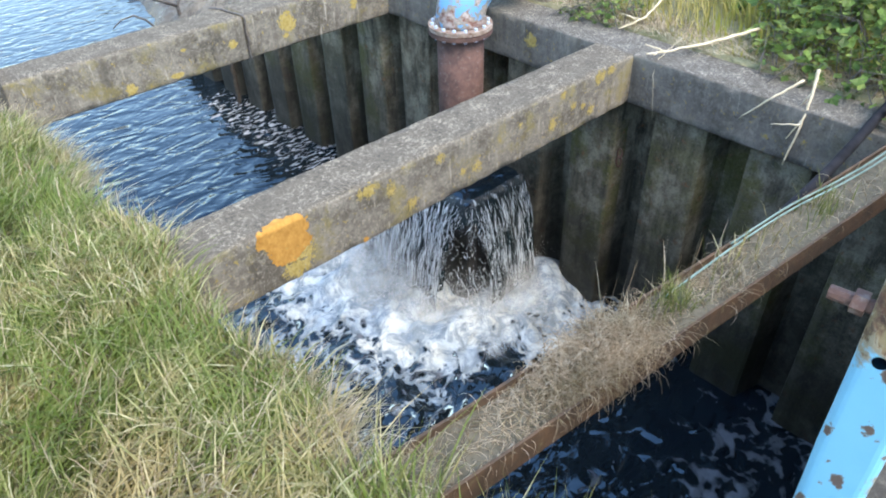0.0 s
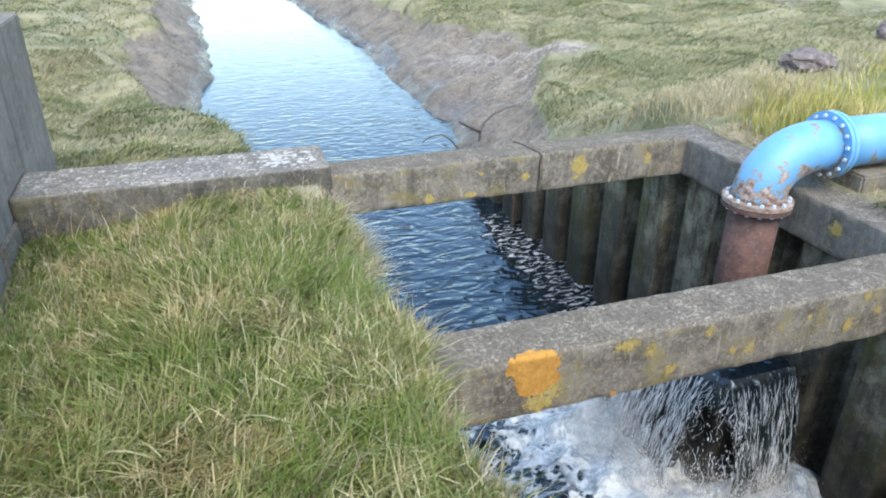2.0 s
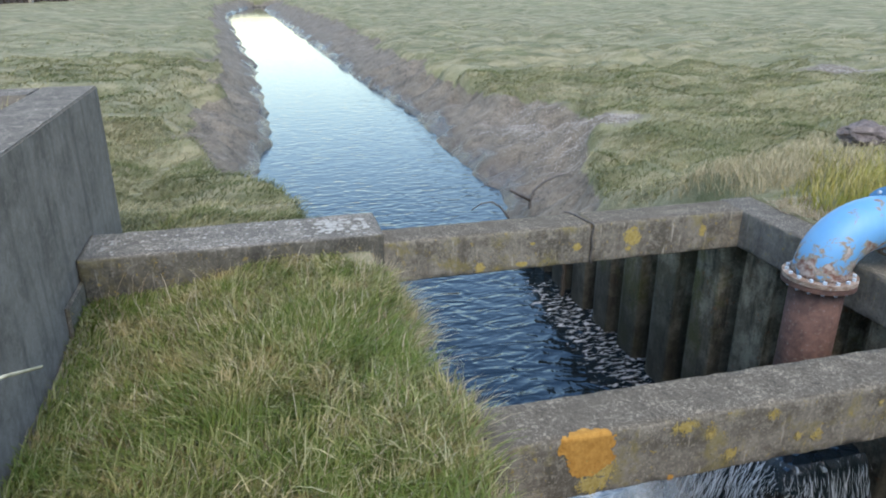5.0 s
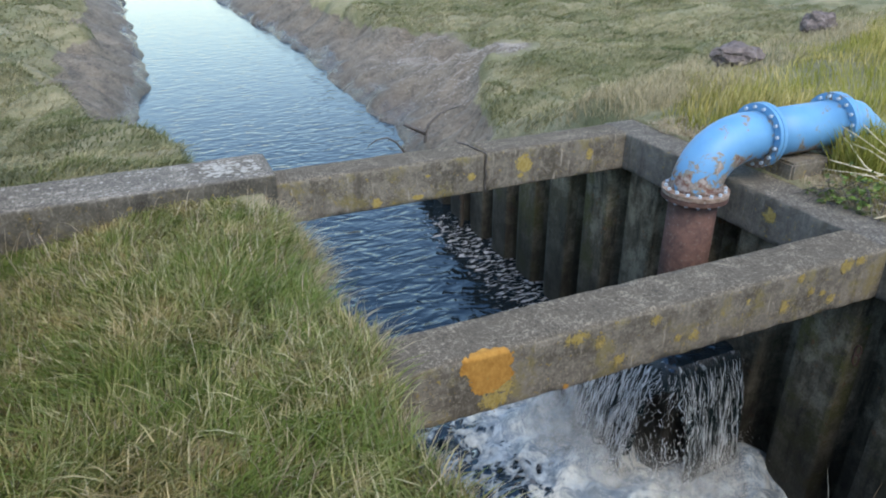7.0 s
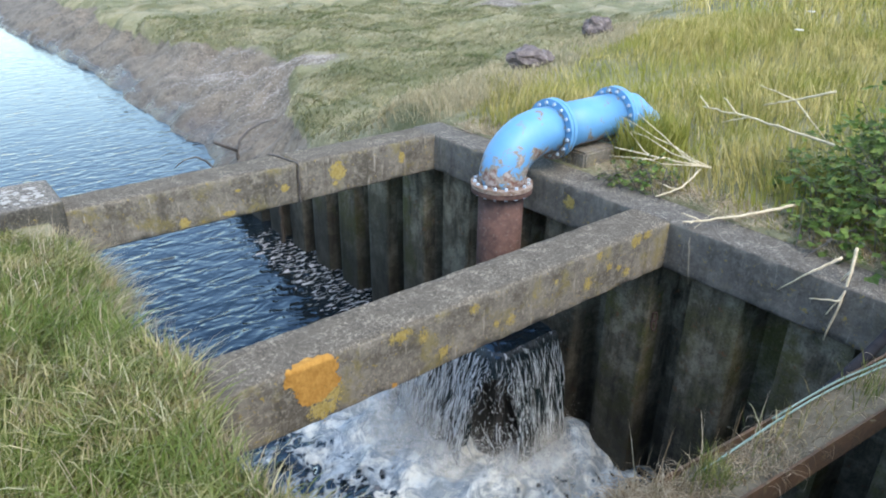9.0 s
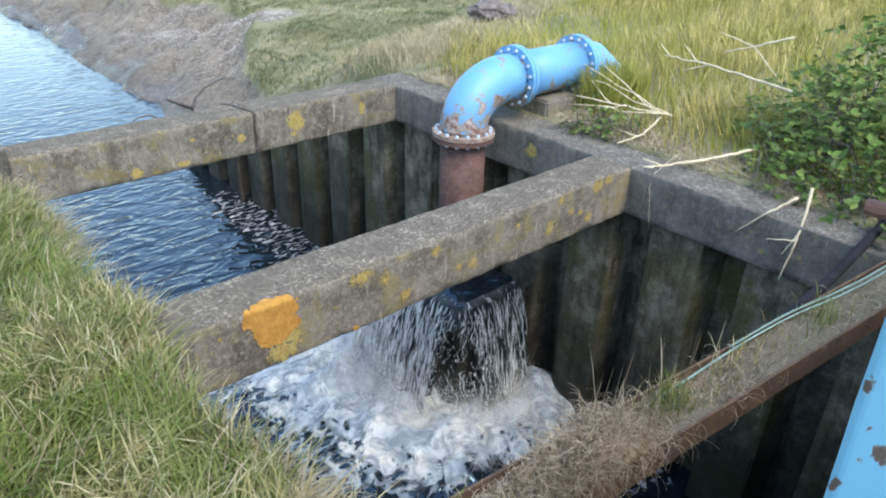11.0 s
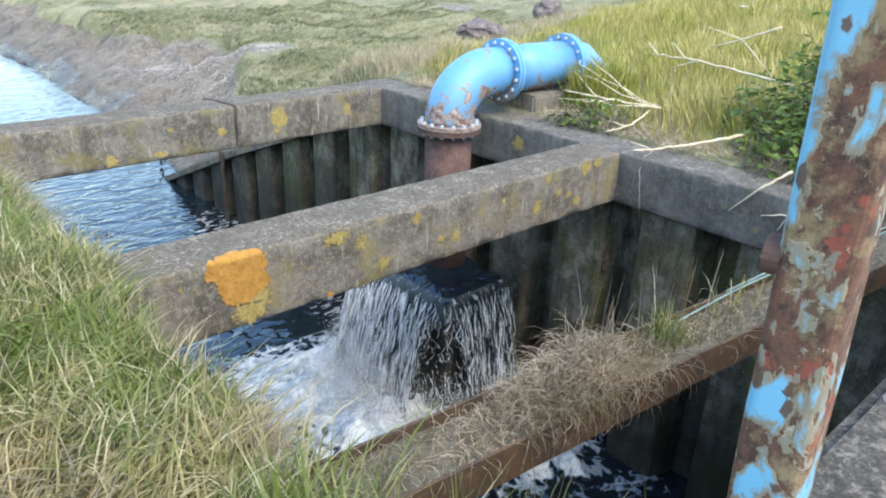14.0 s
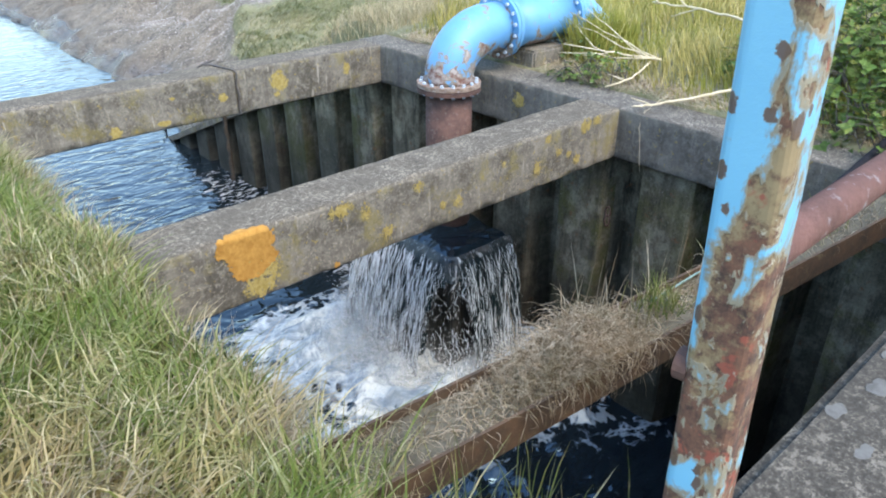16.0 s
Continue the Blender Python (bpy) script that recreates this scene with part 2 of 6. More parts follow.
CABLE = plain("pale_green_cable", (0.13, 0.20, 0.165), (0.21, 0.29, 0.245), 9, 0.6)
HOSE = plain("black_hose", (0.012, 0.012, 0.014), (0.025, 0.025, 0.028), 12, 0.9, spec=0.1)
ROCK = plain("grey_rock", (0.055, 0.042, 0.038), (0.19, 0.155, 0.14), 9, 0.9, bump=0.8)
RUBBLE = plain("brown_rubble", (0.10, 0.07, 0.05), (0.27, 0.20, 0.15), 14, 0.95, bump=0.8)
PETAL = plain("white_petals", (0.42, 0.38, 0.30), (0.60, 0.57, 0.48), 50, 0.9)
SOIL = plain("dry_soil", (0.06, 0.052, 0.032), (0.15, 0.13, 0.088), 22, 0.95, bump=0.8)


def leaf_mat(name, stops, rough=0.55, patch=None, tan=(0.40, 0.34, 0.20), spread_at=1.0):
    n = Nodes(name)
    c = n.ramp(n.island(), *stops)
    c = n.mix(n.math("MULTIPLY", n.noise(0.9, 3), 0.5), c, n.mix(0.6, c, (0.26, 0.25, 0.10)))
    clump = n.noise(5.0, 4, 0.65)
    c = n.mix(n.ramp(clump, (0.36, 0.6), (0.5, 0.0)), c, n.mix(1.0, c, (0.50, 0.52, 0.42), "MULTIPLY"))
    c = n.mix(n.ramp(clump, (0.52, 0.0), (0.66, 0.5)), c, n.mix(1.0, c, (1.45, 1.35, 1.25), "MULTIPLY"))
    if patch:
        far = n.noise(spread_at, 6, 0.72, co=n.scaled((0.35, 0.85, 1)))
        c = n.mix(n.ramp(far, (0.48, 0.0), (0.58, 0.85)), c, n.mix(0.75, c, patch))
        c = n.mix(n.ramp(far, (0.39, 0.8), (0.48, 0.0)), c, n.mix(0.75, c, tan))
    n.bsdf.inputs["Specular IOR Level"].default_value = 0.15
    tr = n.t.nodes.new("ShaderNodeBsdfTranslucent")
    n.link(c, tr.inputs["Color"])
    m = n.done(c, rough)
    ms = n.t.nodes.new("ShaderNodeMixShader")
    ms.inputs[0].default_value = 0.3
    n.link(n.bsdf.outputs[0], ms.inputs[1])
    n.link(tr.outputs[0], ms.inputs[2])
    n.link(ms.outputs[0], n.t.nodes["Material Output"].inputs["Surface"])
    return m


GRASS = leaf_mat("green_grass", ((0.0, (0.040, 0.064, 0.012)), (0.30, (0.125, 0.158, 0.036)), (0.60, (0.23, 0.242, 0.080)), (0.80, (0.37, 0.34, 0.16)), (1.0, (0.62, 0.56, 0.36))), patch=(0.10, 0.16, 0.025), tan=(0.44, 0.33, 0.17), spread_at=3.0)
GRASS_BANK = leaf_mat("bank_grass", ((0.0, (0.12, 0.122, 0.026)), (0.35, (0.285, 0.258, 0.065)), (0.65, (0.42, 0.355, 0.105)), (0.85, (0.54, 0.44, 0.18)), (1.0, (0.72, 0.59, 0.31))), patch=(0.24, 0.26, 0.04), tan=(0.56, 0.46, 0.18), spread_at=1.2)
GRASS_TAN = leaf_mat("tan_grass", ((0.0, (0.26, 0.235, 0.125)), (0.4, (0.38, 0.32, 0.20)), (1.0, (0.55, 0.46, 0.32))))
GRASS_DRY = leaf_mat("dry_grass", ((0.0, (0.15, 0.10, 0.065)), (0.4, (0.40, 0.305, 0.215)), (1.0, (0.66, 0.57, 0.44))))
GRASS_MARSH = leaf_mat("marsh_grass", ((0.0, (0.085, 0.098, 0.042)), (0.45, (0.215, 0.212, 0.10)), (0.8, (0.35, 0.325, 0.18)), (1.0, (0.50, 0.44, 0.28))), patch=(0.085, 0.115, 0.04), tan=(0.44, 0.385, 0.25), spread_at=0.9)
BRAMBLE = leaf_mat("bramble_leaf", ((0.0, (0.018, 0.048, 0.009)), (0.5, (0.060, 0.128, 0.022)), (0.85, (0.125, 0.225, 0.042)), (1.0, (0.27, 0.31, 0.075))), 0.4)
BUSH = leaf_mat("distant_bush", ((0.0, (0.06, 0.08, 0.035)), (1.0, (0.14, 0.155, 0.07))))


def make_ground():
    n = Nodes("marsh_and_mud")
    big, mid, fine = n.noise(0.35, 6, 0.7), n.noise(1.6, 6, 0.75), n.noise(16, 4, 0.7)
    streak = n.noise(1.0, 5, 0.7, co=n.scaled((0.35, 1.3, 1)))
    g = n.mix(n.ramp(streak, (0.40, 0.0), (0.60, 1.0)), (0.095, 0.098, 0.042), (0.275, 0.245, 0.145))
    g = n.mix(n.ramp(big, (0.45, 0.0), (0.7, 0.7)), g, (0.16, 0.17, 0.08))
    g = n.mix(n.ramp(mid, (0.5, 0.0), (0.75, 0.6)), g, (0.235, 0.21, 0.125))
    g = n.mix(n.ramp(fine, (0.3, 0.25), (0.55, 0.0)), g, (0.09, 0.10, 0.045))
    m = n.mix(n.ramp(n.noise(1.7, 7, 0.74), (0.36, 0.0), (0.64, 1.0)), (0.085, 0.069, 0.049), (0.215, 0.177, 0.128))
    m = n.mix(n.ramp(n.noise(13, 5, 0.75), (0.53, 0.0), (0.66, 0.7)), m, (0.28, 0.24, 0.185))
    m = n.mix(n.ramp(n.noise(7, 5, 0.75, distort=1.0), (0.38, 0.7), (0.47, 0.0)), m, (0.045, 0.036, 0.026))
    mud = n.ramp(n.math("ADD", n.attr("mud"), n.math("MULTIPLY", n.math("SUBTRACT", n.noise(2.5, 5, 0.7), 0.5), 0.7)), (0.44, 0.0), (0.56, 1.0))
    damp = n.math("ADD", n.math("MULTIPLY", n.math("ADD", n.axis(2), 2.45), 0.6), n.noise(1.0, 5, 0.6, co=n.scaled((1.5, 0.6, 0.2))))
    wet = n.ramp(damp, (0.38, 0.22), (0.50, 0.85))
    m = n.mix(n.ramp(damp, (0.36, 0.5), (0.6, 0.0)), m, (0.05, 0.044, 0.038))
    relief = n.math("ADD", mid, n.math("ADD", n.math("MULTIPLY", fine, 0.6), n.math("MULTIPLY", n.noise(6, 5, 0.7, distort=0.8), 0.8)))
    return n.done(n.mix(mud, g, m), n.mix(mud, 0.95, wet), relief, 0.9, 0.06)


GROUND = make_ground()


def make_water():
    """Dark water. foam: 0 none, 1 all white; fleck: floating scum; lace: grey webs of old foam; chop: height of the ripples."""
    n = Nodes("dark_water")
    cover = n.attr("foam")
    drift = n.t.nodes.new("ShaderNodeTexNoise")
    drift.inputs["Scale"].default_value, drift.inputs["Detail"].default_value = 2.0, 5
    n.link(n.co, drift.inputs["Vector"])
    bent = n.t.nodes.new("ShaderNodeVectorMath")
    bent.operation = "ADD"
    n.link(n.co, bent.inputs[0])
    n.link(n.scaled((0.42, 0.42, 0.0), drift.outputs["Color"]), bent.inputs[1])
    warped = bent.outputs[0]
    broad = n.ramp(n.noise(2.1, 7, 0.66, co=warped, distort=0.8), (0.32, 0.0), (0.68, 1.0))
    holes = n.ramp(n.cells(8.5, warped), (0.10, 0.0), (0.62, 1.0))
    small = n.ramp(n.cells(21.0, warped), (0.10, 0.0), (0.62, 1.0))
    p = n.math("ADD", n.math("MULTIPLY", broad, 0.50), n.math("ADD", n.math("MULTIPLY", holes, 0.32), n.math("MULTIPLY", small, 0.18)))
    fac = n.ramp(n.math("ADD", p, n.math("SUBTRACT", cover, 0.5)), (0.44, 0.0), (0.64, 1.0))
    speck = n.noise(9.0, 5, 0.62, distort=0.8, co=n.scaled((0.75, 1.6, 1)))
    fleck = n.ramp(n.math("ADD", speck, n.math("MULTIPLY", n.math("SUBTRACT", n.attr("fleck"), 1.0), 0.5)), (0.555, 0.0), (0.60, 0.85))
    web = n.math("ADD", n.math("MULTIPLY", n.noise(3.6, 8, 0.72, co=warped, distort=1.6), 0.7), n.math("MULTIPLY", n.cells(9.0, warped), 0.32))
    lace = n.ramp(n.math("ADD", web, n.math("MULTIPLY", n.math("SUBTRACT", n.attr("lace"), 1.0), 0.6)), (0.515, 0.0), (0.60, 0.85))
    c = n.mix(lace, (0.007, 0.012, 0.016), n.mix(n.noise(20, 4, 0.7), (0.10, 0.105, 0.12), (0.26, 0.255, 0.26)))
    c = n.mix(fleck, c, (0.40, 0.385, 0.365))
    c = n.mix(n.ramp(fac, (0.0, 0.0), (0.4, 1.0)), c, (0.15, 0.185, 0.215))
    white = n.mix(n.ramp(n.noise(2.4, 4), (0.42, 0.0), (0.62, 1.0)), (0.42, 0.475, 0.50), (0.64, 0.635, 0.555))
    # blue-grey hollows: shading between the foam's ridges, put into its colour
    white = n.mix(n.ramp(n.noise(3.6, 7, 0.72, co=warped, distort=1.2), (0.42, 0.85), (0.55, 0.0)), white, (0.13, 0.16, 0.185))
    white = n.mix(n.ramp(n.noise(12, 6, 0.75, co=warped), (0.38, 0.7), (0.52, 0.0)), white, (0.20, 0.235, 0.26))
    c = n.mix(n.ramp(fac, (0.3, 0.0), (0.85, 1.0)), c, white)
    froth = n.math("MAXIMUM", n.math("MAXIMUM", fac, fleck), lace)
    ripple = n.math("ADD", n.noise(3.4, 1.5, 0.42, distort=0.8, co=n.scaled((0.75, 1.35, 1))), n.math("MULTIPLY", n.noise(9, 1, 0.5, distort=0.6), 0.10))
    n.bsdf.inputs["IOR"].default_value = 1.48
    n.bsdf.inputs["Specular Tint"].default_value = (0.55, 0.82, 1.0, 1)
    h = n.math("ADD", n.math("MULTIPLY", ripple, n.attr("chop")), n.math("MULTIPLY", froth, 0.22))
    return n.done(c, n.mix(froth, 0.05, 0.75), h, 0.9, 0.085, spec=0.7)


WATER = make_water()


def make_fall(name, solid):
    n = Nodes(name)
    s = n.noise(1.0, 6, 0.75, distort=1.5, co=n.scaled((17, 17, 3.6)))
    f = n.ramp(s, (0.57, 0.0), (0.70, 1.0))
    c = n.mix(f, (0.010, 0.018, 0.021), (0.60, 0.66, 0.67)) if not solid else n.mix(n.island(), (0.60, 0.68, 0.72), (0.90, 0.94, 0.94))
    return n.done(c, 0.18 if not solid else 0.35, s, 0.6, 0.02)


FALL, STRAND = make_fall("falling_sheet", False), make_fall("falling_strands", True)


# ---- mesh tools ----
def finish(name, bm, mat, parent=None, smooth=False):
    me = bpy.data.meshes.new(name)
    bmesh.ops.recalc_face_normals(bm, faces=bm.faces)
    bm.to_mesh(me)
    bm.free()
    me.materials.append(mat)
    if smooth:
        me.polygons.foreach_set("use_smooth", [True] * len(me.polygons))
    ob = new(name, me)
    ob.parent = parent
    return ob


def part(name, bm, mat, parent, label="", smooth=False):
    ob = finish(name, bm, mat, parent, smooth)
    return tagged(ob, label) if label else ob


def empty(name, at=(0, 0, 0)):
    ob = new(name)
    ob.location = at
    ob.empty_display_size = 0.1
    return ob


def box(bm, x0, x1, y0, y1, z0, z1, bevel=0.0, cuts=0, rough=0.0, seed=0):
    """A box with worn, uneven edges."""
    b = bmesh.new()
    bmesh.ops.create_cube(b, size=1.0)
    for v in b.verts:
        v.co = Vector((x0 + (v.co.x + 0.5) * (x1 - x0), y0 + (v.co.y + 0.5) * (y1 - y0), z0 + (v.co.z + 0.5) * (z1 - z0)))
    if cuts:
        ext = (x1 - x0, y1 - y0, z1 - z0)
        k = ext.index(max(ext))
        bmesh.ops.subdivide_edges(b, edges=[e for e in b.edges if abs((e.verts[0].co - e.verts[1].co)[k]) > 1e-6], cuts=cuts)
    if bevel:
        bmesh.ops.bevel(b, geom=[e for e in b.edges if len(e.link_faces) == 2 and e.calc_face_angle() > 0.5], offset=bevel, segments=2, affect="EDGES")
    if rough:
        for v in b.verts:
            d = noise.noise_vector(v.co * 5.0 + Vector((seed, seed, seed))) * 0.6 + noise.noise_vector(v.co * 17.0) * 0.4
            v.co += d * rough
    me = bpy.data.meshes.new("tmp")
    b.to_mesh(me)
    b.free()
    bm.from_mesh(me)
    bpy.data.meshes.remove(me)
    return bm


def tube(bm, pts, r0, r1=None, sides=8, caps=True):
    """A tapered tube along points."""
    pts = [Vector(p) for p in pts]
    r1 = r0 if r1 is None else r1
    rings, side = [], None
    for i, p in enumerate(pts):
        way = (pts[min(i + 1, len(pts) - 1)] - pts[max(i - 1, 0)]).normalized()
        if side is None:
            side = way.orthogonal().normalized()
        side = (side - way * side.dot(way)).normalized()
        up = way.cross(side)
        r = r0 + (r1 - r0) * i / max(1, len(pts) - 1)
        rings.append([bm.verts.new(p + (side * math.cos(a) + up * math.sin(a)) * r) for a in [2 * math.pi * k / sides for k in range(sides)]])
    for a, b in zip(rings, rings[1:]):
        for k in range(sides):
            bm.faces.new((a[k], a[(k + 1) % sides], b[(k + 1) % sides], b[k]))
    if caps:
        bm.faces.new(rings[0][::-1])
        bm.faces.new(rings[-1])
    return bm


def disc(bm, at, axis, r, h, sides=32, hole=0.0):
    """A round plate of thickness h along axis, centred at a point."""
    q = Vector((0, 0, 1)).rotation_difference(Vector(axis).normalized()).to_matrix()
    at = Vector(at)
    loops = []
    for rad, z in ((r, -h / 2), (r, h / 2), (hole, h / 2), (hole, -h / 2)):
        loops.append([bm.verts.new(at + q @ Vector((math.cos(2 * math.pi * k / sides) * max(rad, 1e-4), math.sin(2 * math.pi * k / sides) * max(rad, 1e-4), z))) for k in range(sides)])
    for a, b in zip(loops, loops[1:] + loops[:1]):
        for k in range(sides):
            bm.faces.new((a[k], a[(k + 1) % sides], b[(k + 1) % sides], b[k]))
    return bm


def vnoise(x, y, s=0.0):
    """Smooth value noise, -1 to 1, over arrays."""
    x, y = np.asarray(x, float), np.asarray(y, float)
    xi, yi = np.floor(x), np.floor(y)
    u, v = x - xi, y - yi
    u, v = u * u * (3 - 2 * u), v * v * (3 - 2 * v)

    def h(a, b):
        w = np.sin(a * 127.1 + b * 311.7 + s * 74.7) * 43758.5453
        return 2 * (w - np.floor(w)) - 1

    return (h(xi, yi) * (1 - u) + h(xi + 1, yi) * u) * (1 - v) + (h(xi, yi + 1) * (1 - u) + h(xi + 1, yi + 1) * u) * v


def ease(a, b, v):
    t = np.clip((np.asarray(v, float) - a) / (b - a), 0, 1)
    return t * t * (3 - 2 * t)


def blend(a, b, f):
    return a + (b - a) * f


# ---- the lie of the land ----
LEVEL = -2.78          # water
PIT_W, PIT_E = -3.86, 0.37


def wing_top(y):
    return np.interp(y, [3.4, 4.8, 6.85, 9.5, 10.6], [-0.28, -0.82, -1.58, -2.66, -3.1])


def creek_w(y):
    return np.interp(y, [3.4, 7.7, 9.5, 14, 20, 41, 102, 128, 134], [-3.9, -3.95, -4.7, -4.97, -4.3, -4.6, -7.7, -5.0, -3.0])


def creek_e(y):
    return np.interp(y, [3.4, 9.5, 10.5, 13, 24, 43, 119, 128, 134], [0.37, 0.37, 0.40, 0.7, 0.9, 0.0, -2.7, -2.0, -2.6])


def land(x, y):
    """Height of the ground and how muddy it is."""
    x, y = np.asarray(x, float), np.asarray(y, float)
    lumps = 0.10 * vnoise(x * 0.45, y * 0.45, 1) + 0.06 * vnoise(x * 1.3, y * 1.3, 2) + 0.03 * vnoise(x * 3.1, y * 3.1, 3)
    tuss = 0.56 * np.sqrt(np.abs(vnoise(x * 0.4 + 0.25 * y, y * 0.95 - 0.1 * x, 8))) + 0.24 * np.sqrt(np.abs(vnoise(x * 0.95, y * 1.9 + 0.3 * x, 9))) - 0.36
    tuss = tuss * (1 - 0.9 * np.clip(np.exp(-(((x - 3.7) / 1.6) ** 2 + ((y - 13.6) / 1.8) ** 2)) + np.exp(-(((x - 3.4) / 1.5) ** 2 + ((y - 17.2) / 1.9) ** 2)), 0, 1))
    marsh = -1.36 + lumps + tuss + 0.12 * vnoise(x * 0.08, y * 0.08, 4)
    marsh = marsh - 2.2 * ease(330, 420, y)
    bank = 0.02 + 0.035 * np.clip(x - 0.5, 0, 12) + 0.4 * lumps * ease(0.4, 2.0, x)
    wb = 1 - ease(0.0, 3.8, y - (3.7 + 0.30 * x))
    east = blend(marsh, bank, wb)
    west_low = blend(-0.52, -1.30, ease(4, 11, y)) + lumps + tuss
    west_pit = blend(-0.07, -0.46, ease(-4.0, -5.9, x)) + 0.07 * np.exp(-(((y - 0.2) / 0.5) ** 2)) * ease(-5.2, -4.3, x) + 0.3 * lumps + 0.16 * ease(-0.2, -2.2, y) * ease(-3.7, -4.3, x) + 0.16 * ease(1.2, 2.9, y) * ease(-4.3, -5.3, x)
    west = np.where(y < 3.45, west_pit, west_low)
    bays = (0.20 * vnoise(0 * x, y * 0.7, 61) + 0.10 * vnoise(0 * x, y * 2.1, 62)) * ease(8.5, 11, y)
    xw, xe = creek_w(y) + bays, creek_e(y) + 0.8 * bays
    width_e = np.interp(y, [3.4, 7.4, 8.4, 10.9, 14, 19, 22, 40, 67, 130], [0.25, 0.4, 1.1, 2.2, 3.3, 3.7, 2.0, 3.0, 4.4, 4.0])
    width_w = np.interp(y, [3.4, 9, 12.4, 16, 23, 130], [0.4, 0.5, 1.0, 1.9, 2.4, 2.6])
    base_e = np.where(y < 10.3, wing_top(np.minimum(y, 10.3)) + 0.02, -2.98)
    de, dw = x - xe, xw - x
    lobes = 0.20 * vnoise(x * 0.7, y * 0.55, 7) + 0.12 * vnoise(x * 1.9, y * 1.6, 17)
    te = de / width_e + lobes * ease(0.3, 0.9, de / width_e) * (y > 7.3)
    tw = dw / width_w + lobes * 1.3 * ease(0.2, 0.8, dw / width_w)

    def scarp(t):
        t = np.clip(t, 0, 1.15)
        return 0.78 * np.clip(t, 0, 1) ** 0.6 + 0.22 * ease(0.74, 1.1, t)

    z_e = blend(base_e, east, np.where(y > 7.3, scarp(te), np.clip(de / width_e, 0, 1) ** 0.75)) + blend(0.5, 1.3, ease(8, 10, y) * ease(40, 20, y)) * lumps * (np.clip(de / width_e, 0, 1) < 1) * ease(0.0, 0.3, de / width_e)
    z_w = blend(-2.98, west, scarp(tw))
    runnel = 0.16 * np.sqrt(np.abs(vnoise(y * 0.55 + 0.25 * x, x * 0.18, 71))) + 0.10 * np.abs(vnoise(y * 1.5 - 0.5 * x, x * 0.5, 72)) + 0.05 * vnoise(x * 2.6, y * 2.6, 73) + 0.03 * vnoise(x * 5.5, y * 5.5, 74) - 0.12
    z_e = z_e + runnel * ease(0.02, 0.2, te) * (1 - ease(0.75, 0.95, te)) * ease(8, 9.5, y)
    z_w = z_w + 1.2 * runnel * ease(0.02, 0.2, tw) * (1 - ease(0.75, 0.95, tw)) * ease(8, 9.5, y)
    z = np.where(de > 0, z_e, np.where(dw > 0, z_w, -3.5))
    z = np.where(y > 132, marsh, z)
    pit = y < 3.45
    z = np.where(pit, np.where((x > PIT_W) & (x < PIT_E), -3.5, np.where(x >= PIT_E, bank, west)), z)
    mud_e, mud_w = 1 - ease(0.80, 0.98, te), 1 - ease(0.80, 0.98, tw)
    mud_e = np.where(y < 7.3, 0.0, mud_e)
    mud = np.where(pit, 0.0, np.where(de > 0, mud_e, np.where(dw > 0, mud_w, 1.0)))
    mud = np.where(y > 132, ease(160, 300, y) * 0.9, mud)
    mound = np.exp(-(((x - 3.7) / 1.5) ** 2 + ((y - 13.6) / 1.6) ** 2)) * 0.25
    brow = np.exp(-(((x - 3.2) / 1.2) ** 2 + ((y - 4.8) / 0.9) ** 2)) + np.exp(-(((x - 6.0) / 1.1) ** 2 + ((y - 5.8) / 0.9) ** 2))
    bar = np.exp(-(((x - 3.4) / 1.3) ** 2 + ((y - 17.2) / 1.7) ** 2))
    return z + np.where(pit, 0, mound * ease(0.4, 2.0, de)), np.clip(mud + mound * 3.2 + 0.75 * bar + 0.3 * brow + 0.9 * np.exp(-(((x - 18.2) / 2.6) ** 2 + ((y - 20.9) / 1.3) ** 2)), 0, 1)


def spread(*runs):
    """Grid lines from runs of (start, end, step)."""
    out = []
    for a, b, s in runs:
        out += list(np.arange(a, b - 1e-6, s))
    return np.array(out + [runs[-1][1]])


def sheet(name, xs, ys, height, mat, smooth=True):
    gx, gy = np.meshgrid(xs, ys)
    z = height(gx, gy)
    me = bpy.data.meshes.new(name)
    w, h = len(xs), len(ys)
    idx = np.arange(w * h).reshape(h, w)
    faces = np.stack([idx[:-1, :-1], idx[:-1, 1:], idx[1:, 1:], idx[1:, :-1]], -1).reshape(-1, 4)
    me.vertices.add(w * h)
    me.vertices.foreach_set("co", np.stack([gx, gy, z], -1).ravel())
    me.loops.add(faces.size)
    me.loops.foreach_set("vertex_index", faces.ravel())
    me.polygons.add(len(faces))
    me.polygons.foreach_set("loop_start", np.arange(0, faces.size, 4))
    me.update(calc_edges=True)
    me.polygons.foreach_set("use_smooth", np.full(len(faces), smooth))
    me.materials.append(mat)
    return new(name, me), gx, gy


def attribute(ob, name, values):
    a = ob.data.attributes.new(name, "FLOAT", "POINT")
    a.data.foreach_set("value", np.asarray(values, np.float32).ravel())


GX = spread((-900, -120, 60), (-120, -30, 6), (-30, -12, 1.0), (-12, -6.3, 0.3), (-6.3, -3.86, 0.12), (-3.86, -3.84, 0.02), (-3.84, 0.36, 0.35), (0.36, 0.38, 0.02), (0.38, 8, 0.14), (8, 16, 0.3), (16, 40, 1.0), (40, 130, 6), (130, 900, 60))
GY = spread((-40, -6, 4), (-6, 3.44, 0.2), (3.44, 3.46, 0.02), (3.46, 16, 0.14), (16, 34, 0.35), (34, 140, 1.6), (140, 460, 12))
ground, gx, gy = sheet("ground", GX, GY, lambda x, y: land(x, y)[0], GROUND)
attribute(ground, "mud", land(gx, gy)[1])
GZ = land(gx, gy)[0]


